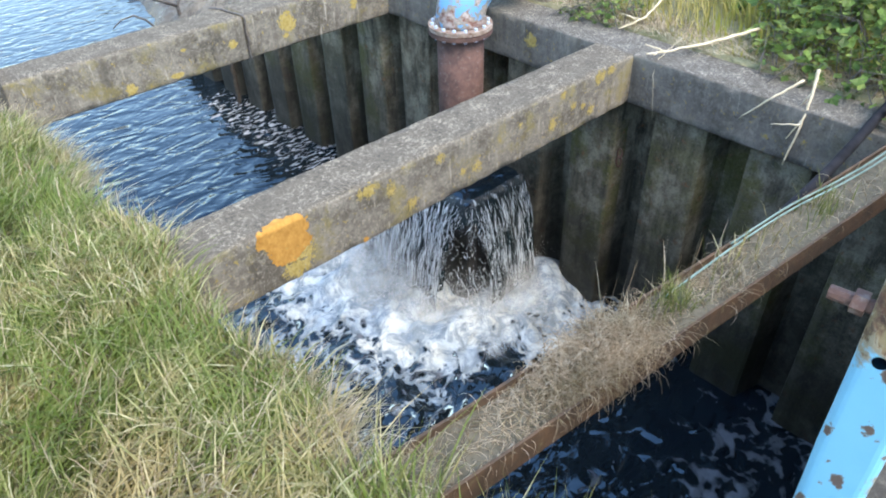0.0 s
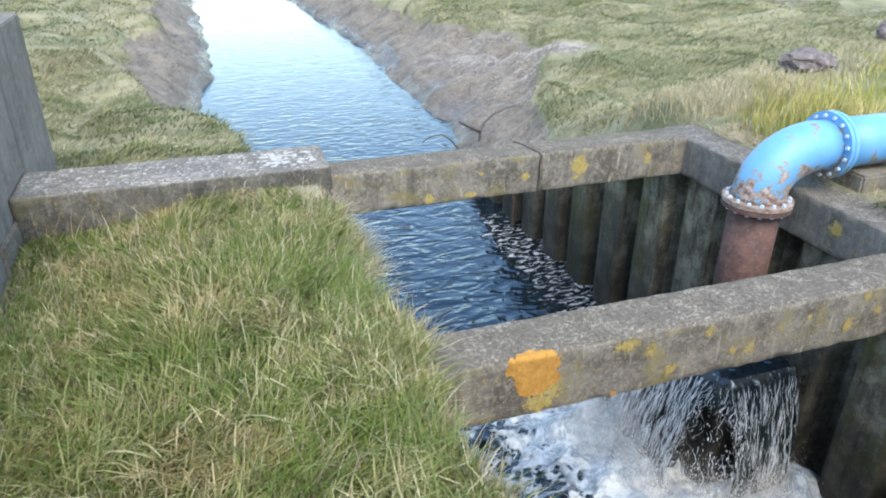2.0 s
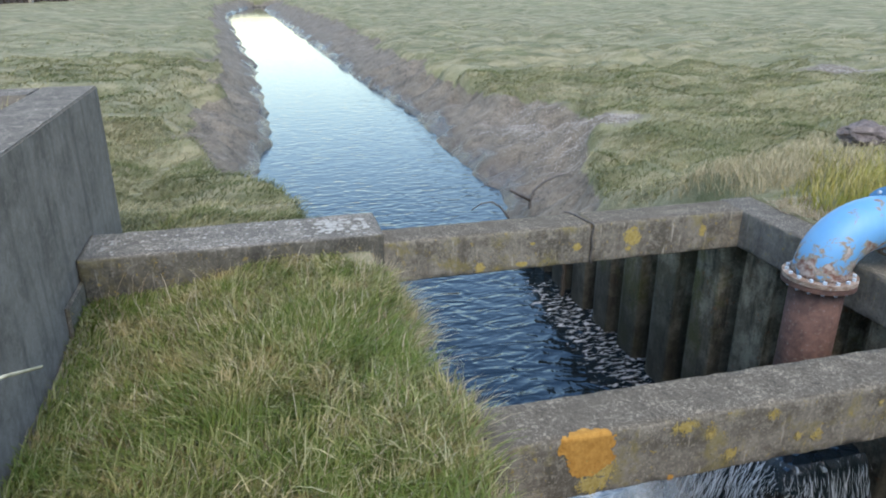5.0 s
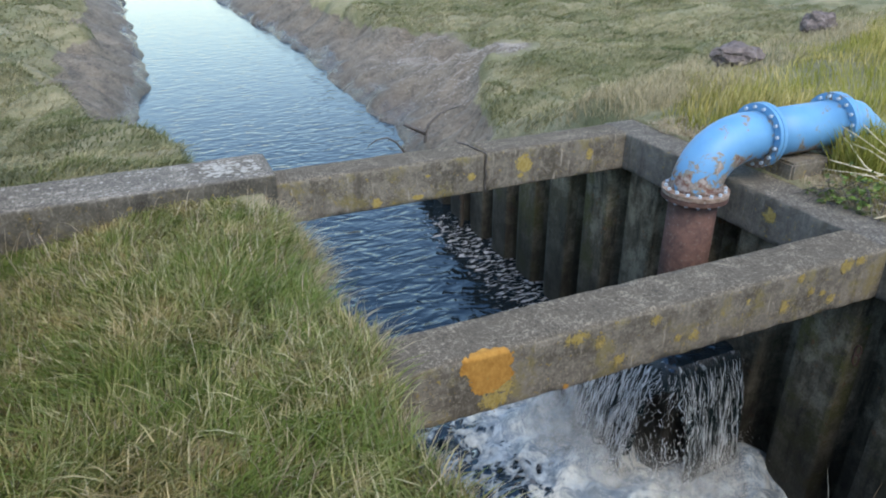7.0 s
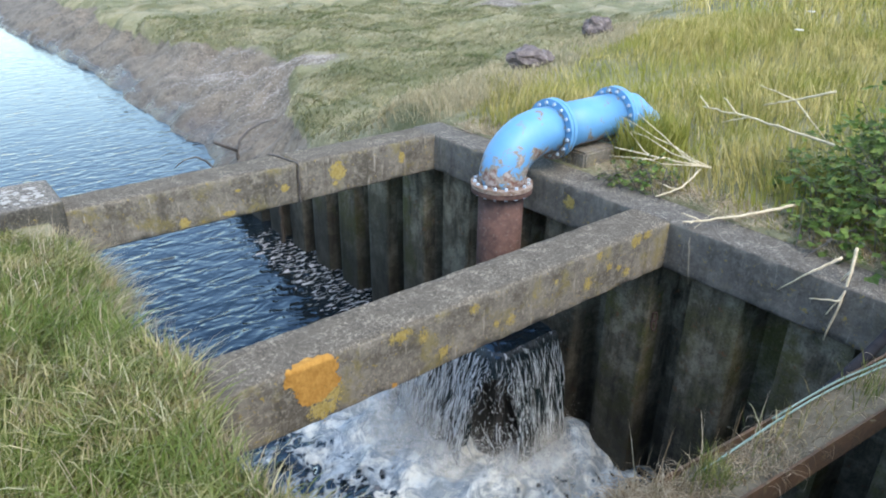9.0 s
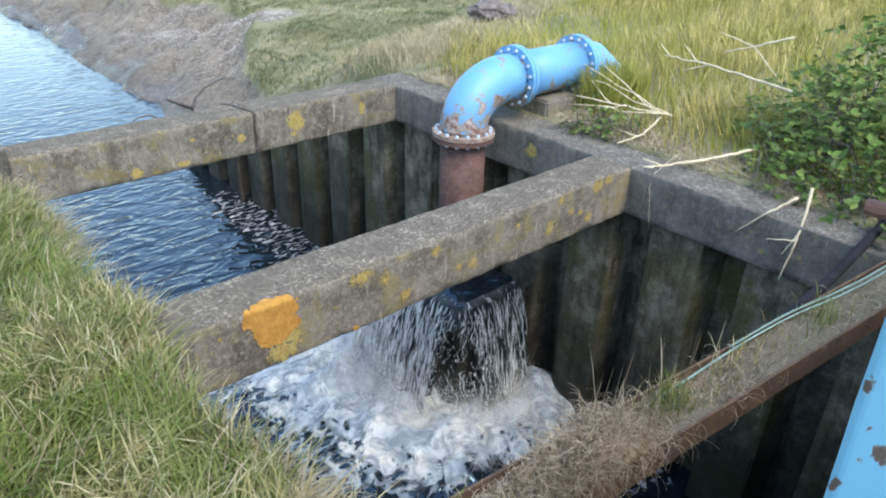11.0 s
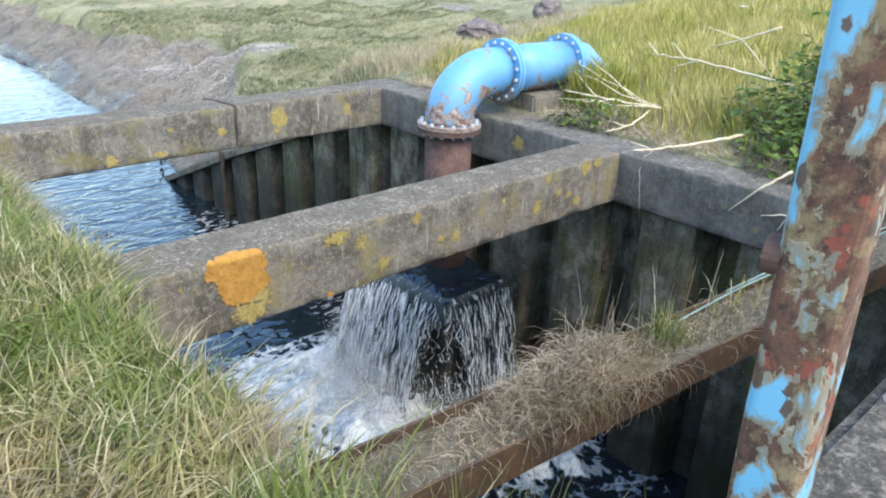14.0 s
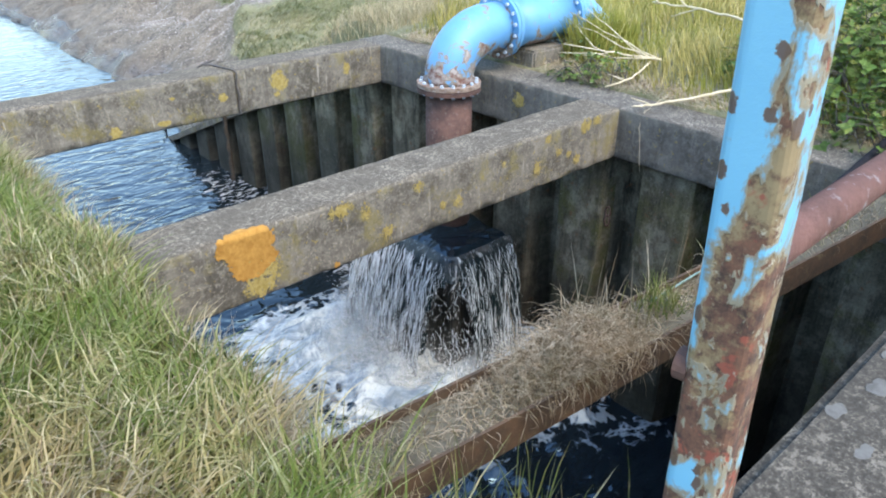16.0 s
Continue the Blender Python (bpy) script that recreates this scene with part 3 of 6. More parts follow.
def lying(x, y):
    """Height of the ground sheet itself at a point."""
    i, j = np.searchsorted(GX, x) - 1, np.searchsorted(GY, y) - 1
    u, v = (x - GX[i]) / (GX[i + 1] - GX[i]), (y - GY[j]) / (GY[j + 1] - GY[j])
    return float((GZ[j, i] * (1 - u) + GZ[j, i + 1] * u) * (1 - v) + (GZ[j + 1, i] * (1 - u) + GZ[j + 1, i + 1] * u) * v)


tagged(ground, "grassy salt marsh and bare mud banks beside a tidal creek", "ground", kind="structure")


# ---- water ----
BOX_W, BOX_E, BOX_S, BOX_N, RIM = -0.93, -0.20, 0.90, 2.10, -1.40    # overflow box under the pipe


def churn(x, y):
    """How strongly the water is stirred: 1 at the foot of the falls."""
    dx = np.maximum(BOX_W - 0.30 - x, 0)
    dy = np.maximum(np.maximum(1.0 * (BOX_S - 0.30 - y), 0.75 * (y - BOX_N)), 0)
    return np.exp(-((np.hypot(dx * 0.47, dy) / 1.1) ** 2))


def pool(x, y):
    k = churn(x, y) * ease(3.2, 2.7, y)
    heap = 0.30 * k ** 4 + k * (0.05 * vnoise(x * 1.6, y * 1.6, 10) + 0.07 * vnoise(x * 3.1, y * 3.1, 11)) + k * k * (0.06 * vnoise(x * 6.5, y * 6.5, 12) + 0.025 * vnoise(x * 14, y * 14, 13))
    return LEVEL + heap * ease(0.6, -0.1, x) + 0.012 * ease(3.2, 2.4, y) * vnoise(x * 4, y * 4, 14)


water, gx, gy = sheet("water", spread((-3.9, 0.4, 0.033)), spread((-2.82, 3.2, 0.033)), pool, WATER)
k = churn(gx, gy)
def bell(x, y, rx, ry):
    return np.exp(-(((gx - x) / rx) ** 2 + ((gy - y) / ry) ** 2))


# drifting patches north and south of the falls, and the slack below the tear in the sheet
PATCHES = 0.40 * bell(-1.6, 2.8, 0.85, 0.55) + 0.28 * bell(-0.35, -0.05, 0.6, 0.35) + 0.30 * bell(-0.1, -0.75, 0.45, 0.25) + 0.12 * bell(-2.3, -1.5, 0.5, 0.25)
SLACK = 0.34 * bell(-1.22, 0.50, 0.17, 0.30) + 0.16 * bell(-1.35, 0.15, 0.5, 0.25) + 0.17 * bell(-2.1, 0.45, 0.55, 0.5)
attribute(water, "foam", 0.56 * k ** 2.2 + 0.36 * k ** 14 + PATCHES - SLACK - 0.24 * ease(-2.2, -3.2, gx) * ease(1.8, 0.4, gy))
attribute(water, "fleck", np.maximum(1.06 * ease(-1.9, -0.5, gx) * ease(1.7, 2.4, gy), 0.7 * ease(-1.2, -1.9, gy)))
attribute(water, "lace", np.maximum(0.98 * ease(-0.9, -1.7, gy) * ease(-3.8, -2.4, gx), np.maximum(0.8 * ease(-0.2, -1.2, gy), 1.0 * k ** 0.7)))
attribute(water, "chop", np.full(gx.shape, 1.0))
tagged(water, "dark churning water with white foam in the chamber", "water", kind="structure")
creek, gx, gy = sheet("creek_water", spread((-3000, -60, 980), (-60, -8, 4), (-8, 4, 0.5), (4, 60, 4), (60, 3000, 980)), spread((3.2, 40, 0.4), (40, 140, 2), (140, 4600, 446)), lambda x, y: np.full(x.shape, LEVEL), WATER)
attribute(creek, "foam", -0.45 - 0.35 * ease(3.2, 4.2, gy) + 0.75 * bell(-1.6, 3.1, 0.9, 0.6))
attribute(creek, "lace", np.full(gx.shape, -1.0))
attribute(creek, "fleck", 1.06 * ease(-1.6, -0.5, gx) * ease(10, 7, gy))
attribute(creek, "chop", np.interp(gy, [3, 9, 16, 40, 120], [1.0, 0.42, 0.20, 0.08, 0.04]))
tagged(creek, "tidal creek of rippled water reflecting a pale blue sky", "water", kind="structure")


# ---- concrete frame over the chamber ----
def blob(bm, at, u, v, n, r, seed, thick=0.004, sides=22, stretch=1.0, rag=0.3):
    """A ragged thin crust on a face: centre, the face's two directions and its normal."""
    at, u, v, n = Vector(at), Vector(u), Vector(v), Vector(n)
    rim, top = [], []
    for k in range(sides):
        a = 2 * math.pi * k / sides
        q = r * (1 + rag * noise.noise(Vector((math.cos(a) * 1.6, math.sin(a) * 1.6, seed * 3.7))) + 0.4 * rag * noise.noise(Vector((math.cos(a) * 5, math.sin(a) * 5, seed * 1.3))))
        p = at + u * math.cos(a) * q + v * math.sin(a) * q * stretch
        rim.append(bm.verts.new(p - n * 0.002))
        top.append(bm.verts.new(at + (p - at) * 0.93 + n * thick))
    mid = bm.verts.new(at + n * thick * 1.2)
    for k in range(sides):
        j = (k + 1) % sides
        bm.faces.new((rim[k], rim[j], top[j], top[k]))
        bm.faces.new((top[k], top[j], mid))
    return bm


FACE_S = ((1, 0, 0), (0, 0, 1), (0, -1, 0))
FACE_T = ((1, 0, 0), (0, 1, 0), (0, 0, 1))
FACE_W = ((0, 1, 0), (0, 0, 1), (-1, 0, 0))


def lichens(parent, mat, spots, name="lichen", loose=False):
    for s, (at, face, r, st) in enumerate(spots):
        bm = crust(bmesh.new(), at, *face, r * (1.5 if loose else 1.15), s + len(spots) * 1.7 + at[0], st, 44 if loose else 34, loose)
        part(name, bm, mat, parent)


def specks(parent, mat, n, x0, x1, y0, y1, z, seed, r=(0.006, 0.022)):
    """Many small crusts on a top face, in one mesh."""
    rng = random.Random(seed)
    bm = bmesh.new()
    for k in range(n):
        blob(bm, (rng.uniform(x0, x1), rng.uniform(y0, y1), z), *FACE_T, rng.uniform(*r), k * 1.3 + seed, thick=0.0008, sides=7, stretch=rng.uniform(0.6, 1.1))
    return tagged(part("lichen_specks", bm, mat, parent), "small pale lichen specks", kind="stuff")


def worn_beam(x0, x1, y0, y1, z0, z1, seed, r=0.016, rough=0.005, step=0.035):
    """A cast beam with rounded, chipped edges, swept along its longer level side."""
    along_x = x1 - x0 > y1 - y0
    a0, a1, l0, l1 = (y0, y1, x0, x1) if along_x else (x0, x1, y0, y1)
    prof = []
    for ca, cz, ang in ((a1 - r, z1 - r, 0), (a0 + r, z1 - r, 90), (a0 + r, z0 + r, 180), (a1 - r, z0 + r, 270)):
        for k in range(5):
            t = radians(ang + 22.5 * k)
            prof.append((ca + r * math.cos(t), cz + r * math.sin(t), math.cos(t), math.sin(t), math.sin(math.pi * k / 4)))
        na, nz, t = prof[-1][2], prof[-1][3], radians(ang + 90)
        span = (a1 - a0 - 2 * r) if ang in (0, 180) else (z1 - z0 - 2 * r)
        n = int(span / 0.045)
        pa, pz = prof[-1][0], prof[-1][1]
        for k in range(1, n):
            prof.append((pa - math.sin(t) * span * k / n, pz + math.cos(t) * span * k / n, na, nz, 0.0))
    bm = bmesh.new()
    prev, steps = None, int((l1 - l0) / step)
    for i in range(steps + 1):
        d = l0 + (l1 - l0) * i / steps
        ring = []
        for a, z, na, nz, edge in prof:
            p = Vector((d, a, z)) if along_x else Vector((a, d, z))
            n = Vector((0, na, nz)) if along_x else Vector((na, 0, nz))
            q = p * 6 + Vector((seed, 0, seed))
            h = rough * (0.7 * noise.noise(q) + 0.4 * noise.noise(q * 4.1))
            h -= edge * 0.012 * max(0.0, noise.noise(p * 9 + Vector((seed, 7, 0))) + 0.05) * 1.6
            ring.append(bm.verts.new(p + n * h))
        if prev:
            for k in range(len(ring)):
                j = (k + 1) % len(ring)
                bm.faces.new((prev[k], prev[j], ring[j], ring[k]))
        else:
            bm.faces.new(ring)
        prev = ring
    bm.faces.new(prev[::-1])
    return bm


def crust(bm, at, u, v, n, r, seed, stretch=1.0, cells=34, loose=False):
    """A ragged lichen crust made of small flakes, with gaps."""
    at, u, v, n = Vector(at), Vector(u), Vector(v), Vector(n)
    verts, h = {}, 2.8 * r / cells
    for i in range(cells):
        for j in range(cells):
            a, b = (i + 0.5 - cells / 2) * h, (j + 0.5 - cells / 2) * h
            d = math.hypot(a, b / stretch) / r
            q = Vector((a * 1.7 / r, b * 1.7 / r, seed))
            if loose and d * d + 0.6 * noise.noise(q) + 0.7 * noise.noise(q * 3.1) + 0.9 * noise.noise(q * 8.3) > 0.42:
                continue
            if d * d + 0.8 * noise.noise(q) + 0.6 * noise.noise(q * 3.1) + 0.35 * noise.noise(q * 7.3) > 0.8:
                continue
            quad = []
            for c, e in ((i, j), (i + 1, j), (i + 1, j + 1), (i, j + 1)):
                if (c, e) not in verts:
                    p = at + u * (c - cells / 2) * h + v * (e - cells / 2) * h
                    verts[c, e] = bm.verts.new(p + n * (0.0055 + 0.0015 * noise.noise(p * 70)))
                quad.append(verts[c, e])
            bm.faces.new(quad)
    return bm


BEAM = 0.40
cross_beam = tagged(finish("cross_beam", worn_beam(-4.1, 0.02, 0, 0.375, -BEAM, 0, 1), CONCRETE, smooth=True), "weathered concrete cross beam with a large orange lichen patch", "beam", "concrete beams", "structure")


def wrapped_lichen(cx, parts, seed):
    """A crust that wraps over the beam's front top edge. parts: ellipses (x, distance down the profile, rx, rv)."""
    bm = bmesh.new()
    nu, nv = 64, 56
    u0, u1, v0, v1 = -0.22, 0.22, -0.07, 0.34

    def place(u, v):
        if v < -0.014:
            return Vector((cx + u, -v, 0.0)), Vector((0, 0, 1))
        if v < 0.014:
            t = (v + 0.014) / 0.028
            return Vector((cx + u, 0.014 * (1 - t), -0.014 * t)), Vector((0, -0.707, 0.707))
        return Vector((cx + u, 0.0, -v)), Vector((0, -1, 0))

    def inside(u, v):
        d = min(((u - x) / rx) ** 2 + ((v - y) / rv) ** 2 for x, y, rx, rv in parts)
        return d + 0.55 * noise.noise(Vector((u * 16, v * 16, seed))) + 0.3 * noise.noise(Vector((u * 45, v * 45, seed))) < 1

    verts = {}
    for i in range(nu):
        for j in range(nv):
            u, v = u0 + (u1 - u0) * (i + 0.5) / nu, v0 + (v1 - v0) * (j + 0.5) / nv
            if not inside(u, v):
                continue
            quad = []
            for a, b in ((i, j), (i + 1, j), (i + 1, j + 1), (i, j + 1)):
                if (a, b) not in verts:
                    p, n = place(u0 + (u1 - u0) * a / nu, v0 + (v1 - v0) * b / nv)
                    verts[a, b] = bm.verts.new(p + n * (0.0065 + 0.002 * noise.noise(p * 60)))
                quad.append(verts[a, b])
            bm.faces.new(quad)
    return bm


bm = wrapped_lichen(-3.185, ((-0.01, 0.055, 0.165, 0.10), (0.035, 0.155, 0.125, 0.07), (-0.01, 0.19, 0.105, 0.075)), 3.0)
part("lichen", bm, LICHEN, cross_beam, "large bright orange lichen patch")
lichens(cross_beam, LICHEN_Y, [((-2.62, 0, -0.055), FACE_S, 0.065, 0.7), ((-2.05, 0, -0.07), FACE_S, 0.035, 0.8), ((-1.72, 0, -0.27), FACE_S, 0.05, 0.7), ((-0.42, 0, -0.04), FACE_S, 0.05, 0.9), ((-0.28, 0, -0.03), FACE_S, 0.05, 0.6), ((-0.72, 0, -0.17), FACE_S, 0.03, 1.0), ((-0.6, 0, -0.22), FACE_S, 0.025, 1.0), ((-0.85, 0, -0.05), FACE_S, 0.03, 1.0), ((-3.14, 0, -0.27), FACE_S, 0.085, 1.0), ((-3.16, 0, -0.33), FACE_S, 0.06, 0.8), ((-3.08, 0, -0.22), FACE_S, 0.05, 0.9), ((-1.85, 0, -0.25), FACE_S, 0.025, 1.0), ((-1.3, 0, -0.12), FACE_S, 0.02, 1.0), ((-2.3, 0, -0.30), FACE_S, 0.05, 0.8), ((-0.95, 0, -0.24), FACE_S, 0.04, 1.2), ((-0.5, 0, -0.28), FACE_S, 0.04, 0.9), ((-2.45, 0, -0.12), FACE_S, 0.035, 1.3)], loose=True)
lichens(cross_beam, LICHEN, [((-2.67, 0, -0.375), FACE_S, 0.018, 1.0)])

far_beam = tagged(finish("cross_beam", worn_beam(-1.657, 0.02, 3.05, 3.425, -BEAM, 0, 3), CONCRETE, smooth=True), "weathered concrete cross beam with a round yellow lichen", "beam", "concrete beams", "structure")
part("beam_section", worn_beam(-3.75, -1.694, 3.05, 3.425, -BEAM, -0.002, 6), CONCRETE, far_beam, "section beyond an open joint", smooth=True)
lichens(far_beam, LICHEN_Y, [((-1.24, 3.05, -0.16), FACE_S, 0.085, 1.0), ((-1.27, 3.05, -0.29), FACE_S, 0.03, 0.8), ((-1.83, 3.05, -0.22), FACE_S, 0.045, 0.8), ((-2.82, 3.05, -0.335), FACE_S, 0.05, 0.9), ((-2.4, 3.05, -0.34), FACE_S, 0.05, 0.5), ((-2.3, 3.05, -0.14), FACE_S, 0.03, 0.5), ((-0.45, 3.05, -0.17), FACE_S, 0.04, 1.4)])

side_beam = tagged(finish("capping_beam", worn_beam(0, 0.40, -2.9, 3.44, -BEAM, 0.003, 9), CAPPING, smooth=True), "grey concrete capping beam along the sheet piles", "beam", "concrete beams", "structure")
lichens(side_beam, LICHEN_Y, [((0, 1.044, -0.157), FACE_W, 0.06, 1.0)])

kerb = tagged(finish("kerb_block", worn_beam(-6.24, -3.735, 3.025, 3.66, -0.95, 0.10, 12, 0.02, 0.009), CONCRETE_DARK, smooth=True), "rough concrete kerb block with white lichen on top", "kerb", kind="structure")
specks(kerb, LICHEN_K, 150, -6.1, -3.80, 3.08, 3.62, 0.102, 13, (0.006, 0.02))
specks(kerb, LICHEN_K, 60, -4.3, -3.85, 3.16, 3.55, 0.104, 14, (0.015, 0.035))
part("pier", box(bmesh.new(), -3.95, -3.66, 2.96, 3.30, -1.2, -0.42, 0.03, 6, 0.015, 15), CONCRETE, kerb, "crumbling concrete below the block")


# ---- sheet piles ----
def pile_mesh(out, top0, top1):
    """One U-shaped pile, 0.4 m wide, with a sloping head from top0 to top1."""
    bm = bmesh.new()
    xm, xo = 0.19, (0.05 if out else 0.34)
    prof = [(xm, -0.31), (xo + 0.012, -0.278), (xo, -0.25), (xo, 0.12), (xo + 0.012, 0.178), (xm, 0.2)] if out else [(xm, -0.2), (xo, -0.16), (xo, 0.05), (xm, 0.09)]
    back = [(x + 0.018, y) for x, y in prof]
    cols = []
    for (x, y), (bx, by) in zip(prof, back):
        zt = top0 + (top1 - top0) * (y + 0.2) / 0.4
        cols.append([bm.verts.new((x, y, zt)), bm.verts.new((x, y, -3.4)), bm.verts.new((bx, by, -3.4)), bm.verts.new((bx, by, zt))])
    for a, b in zip(cols, cols[1:]):
        for k in range(4):
            bm.faces.new((a[k], a[(k + 1) % 4], b[(k + 1) % 4], b[k]))
    bm.faces.new(cols[0])
    bm.faces.new(cols[-1][::-1])
    bmesh.ops.recalc_face_normals(bm, faces=bm.faces)
    me = bpy.data.meshes.new("sheet_pile")
    bm.to_mesh(me)
    bm.free()
    me.materials.append(PILE)
    return me


piles = tagged(empty("sheet_pile_wall"), "tall wall of dark weathered sheet piles with algae", "retaining wall", kind="structure")
UPRIGHT = [pile_mesh(True, -0.395, -0.395), pile_mesh(False, -0.395, -0.395)]
for i in range(-6, 27):
    y = -0.42 + 0.4 * i
    head = (-0.395, -0.395) if y < 3.3 else (float(wing_top(y - 0.2)) - 0.06, float(wing_top(y + 0.2)) - 0.06)
    ob = new("sheet_pile", UPRIGHT[i % 2] if y < 3.3 else pile_mesh(i % 2 == 0, *head))
    ob.location, ob.parent = (0, y, 0), piles
bm = bmesh.new()
prev = None
for y in np.arange(3.44, 10.5, 0.3):
    z = float(wing_top(y))
    ring = [bm.verts.new((x, y, z + dz)) for x, dz in ((0.0, -0.10), (0.0, 0.0), (0.38, 0.0), (0.38, -0.10))]
    if prev:
        for k in range(4):
            bm.faces.new((prev[k], prev[(k + 1) % 4], ring[(k + 1) % 4], ring[k]))
    else:
        bm.faces.new(ring)
    prev = ring
bm.faces.new(prev[::-1])
part("wing_coping", bm, CONCRETE, piles, "sloping concrete coping of the wing wall")

wall_west = tagged(finish("wall_west", box(bmesh.new(), -4.1, -3.84, -2.78, 3.02, -3.4, -0.34, 0.02, 20, 0.02, 20), CONCRETE), "rough concrete wall under the grass edge", "wall", kind="structure")
headwall = tagged(finish("wall_south", box(bmesh.new(), -9, 3.0, -3.2, -2.80, -3.4, 0.78, 0.0, 40, 0.01, 21), SLAB), "dark concrete headwall above the chamber", "wall", kind="structure")
walkway = tagged(finish("walkway", box(bmesh.new(), -9, 3.0, -7.0, -2.765, 0.785, 0.915, 0.02, 80, 0.006, 22), SLAB), "grey concrete walkway slab with pale lichen patches", "walkway", kind="structure")
for k, (x, y, r) in enumerate([(-3.66, -2.86, 0.018), (-3.60, -2.80, 0.02), (-3.50, -2.82, 0.022), (-3.52, -2.90, 0.012), (-3.72, -2.93, 0.018), (-3.3, -2.87, 0.018), (-3.40, -2.80, 0.012), (-3.83, -2.95, 0.015), (-3.1, -2.84, 0.016)]):
    part("lichen", blob(bmesh.new(), (x, y, 0.917), *FACE_T, r, 40 + k, 0.002, 14, 0.7, 0.6), LICHEN_W, walkway)

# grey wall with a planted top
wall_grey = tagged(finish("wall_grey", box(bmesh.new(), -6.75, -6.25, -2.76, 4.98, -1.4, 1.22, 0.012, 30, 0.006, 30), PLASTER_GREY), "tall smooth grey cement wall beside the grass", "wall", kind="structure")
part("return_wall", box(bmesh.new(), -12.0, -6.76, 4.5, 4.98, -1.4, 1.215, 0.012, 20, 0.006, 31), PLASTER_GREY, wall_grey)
part("fill", box(bmesh.new(), -12.0, -6.755, -2.76, 4.495, -1.3, 1.12, 0.0, 40, 0.03, 32), SOIL, wall_grey, "gravelly soil inside the wall")
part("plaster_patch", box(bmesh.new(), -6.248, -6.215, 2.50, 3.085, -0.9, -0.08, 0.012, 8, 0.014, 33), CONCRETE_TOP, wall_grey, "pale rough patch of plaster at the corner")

# overflow box under the discharge pipe
chamber = empty("overflow_box", (BOX_W, BOX_S, -3.3))
tagged(chamber, "dark wet concrete box over whose rim the water spills", "overflow box")
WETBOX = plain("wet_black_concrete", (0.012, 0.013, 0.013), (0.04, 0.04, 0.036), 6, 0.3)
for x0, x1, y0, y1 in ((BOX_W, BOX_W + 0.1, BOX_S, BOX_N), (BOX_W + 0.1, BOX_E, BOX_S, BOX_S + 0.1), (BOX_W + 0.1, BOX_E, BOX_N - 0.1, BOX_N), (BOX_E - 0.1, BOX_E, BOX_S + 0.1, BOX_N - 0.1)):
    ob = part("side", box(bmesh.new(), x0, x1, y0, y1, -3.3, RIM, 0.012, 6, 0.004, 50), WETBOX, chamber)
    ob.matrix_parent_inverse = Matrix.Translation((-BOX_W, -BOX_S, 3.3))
rim_water, gx, gy = sheet("brimming_water", spread((BOX_W - 0.02, BOX_E - 0.005, 0.05)), spread((BOX_S - 0.02, BOX_N + 0.02, 0.05)), lambda x, y: RIM + 0.05 + 0.03 * vnoise(x * 5, y * 5, 3) - 0.05 * ease(0.12, 0.0, np.minimum(x - BOX_W + 0.02, y - BOX_S + 0.02)), WATER)
attribute(rim_water, "foam", np.full(gx.shape, -0.6))
attribute(rim_water, "lace", np.full(gx.shape, -1.0))
attribute(rim_water, "chop", np.full(gx.shape, 1.2))
attribute(rim_water, "fleck", np.zeros(gx.shape))
tagged(rim_water, "water brimming over the rim of the box", "water", kind="stuff")


# ---- falling water ----
HEAD = 1.12             # drop from the rim to the heaped foam
ROUND = 0.10            # the sheet bends round the box's corner
LIP_W, LIP_C, LIP_S = BOX_N - BOX_S - ROUND, ROUND * math.pi / 2, BOX_E - BOX_W - ROUND
LIP = LIP_W + LIP_C + LIP_S
CORNER = LIP_W + LIP_C / 2


def fall_point(e, drop, push=0.0):
    """A point of the falling sheet. e: metres along the lip from the north end of the west side."""
    n = 0.5 + 0.5 * noise.noise(Vector((e * 8, 0.3, 1.7)))
    if e < LIP_W:
        p, w, speed = Vector((BOX_W, BOX_N - e, RIM)), Vector((-1, 0, 0)), 0.25 + 0.10 * n + 0.10 * (1 - e / LIP_W)
    elif e < LIP_W + LIP_C:
        t = (e - LIP_W) / ROUND
        w = Vector((-math.cos(t), -math.sin(t), 0))
        p, speed = Vector((BOX_W + ROUND, BOX_S + ROUND, RIM)) + w * ROUND, 0.22 + 0.06 * n
    else:
        p, w, speed = Vector((BOX_W + ROUND + e - LIP_W - LIP_C, BOX_S, RIM)), Vector((0, -1, 0)), 0.19 + 0.07 * n
    rim = 0.035 * math.exp(-drop * 14)
    return p + w * (speed * math.sqrt(max(0.0, drop)) + push) - Vector((0, 0, drop - rim))


def torn(e, drop):
    """Whether the sheet has parted here: an oval tear under the corner."""
    r = ((e - CORNER) / 0.095) ** 2 + ((drop - 0.62) / (0.44 if drop < 0.62 else 1.2)) ** 2
    return r + 0.45 * noise.noise(Vector((e * 16, drop * 7, 3.0))) < 1.0


bm = bmesh.new()
cols, rows_n = 190, 22
grid = []
for i in range(cols + 1):
    e = LIP * i / cols
    grid.append([bm.verts.new(fall_point(e, (HEAD + 0.3) * (j / rows_n) ** 1.4) + Vector(noise.noise_vector(Vector((e * 20, j * 0.3, 2)))) * 0.016 * min(1.0, j / 5)) for j in range(rows_n + 1)])
for i in range(cols):
    for j in range(rows_n):
        if not torn(LIP * (i + 0.5) / cols, (HEAD + 0.3) * ((j + 0.5) / rows_n) ** 1.4):
            bm.faces.new((grid[i][j], grid[i + 1][j], grid[i + 1][j + 1], grid[i][j + 1]))
tagged(finish("waterfall", bm, FALL, smooth=True), "torn sheet of dark water spilling off the overflow box", "waterfall", kind="stuff")


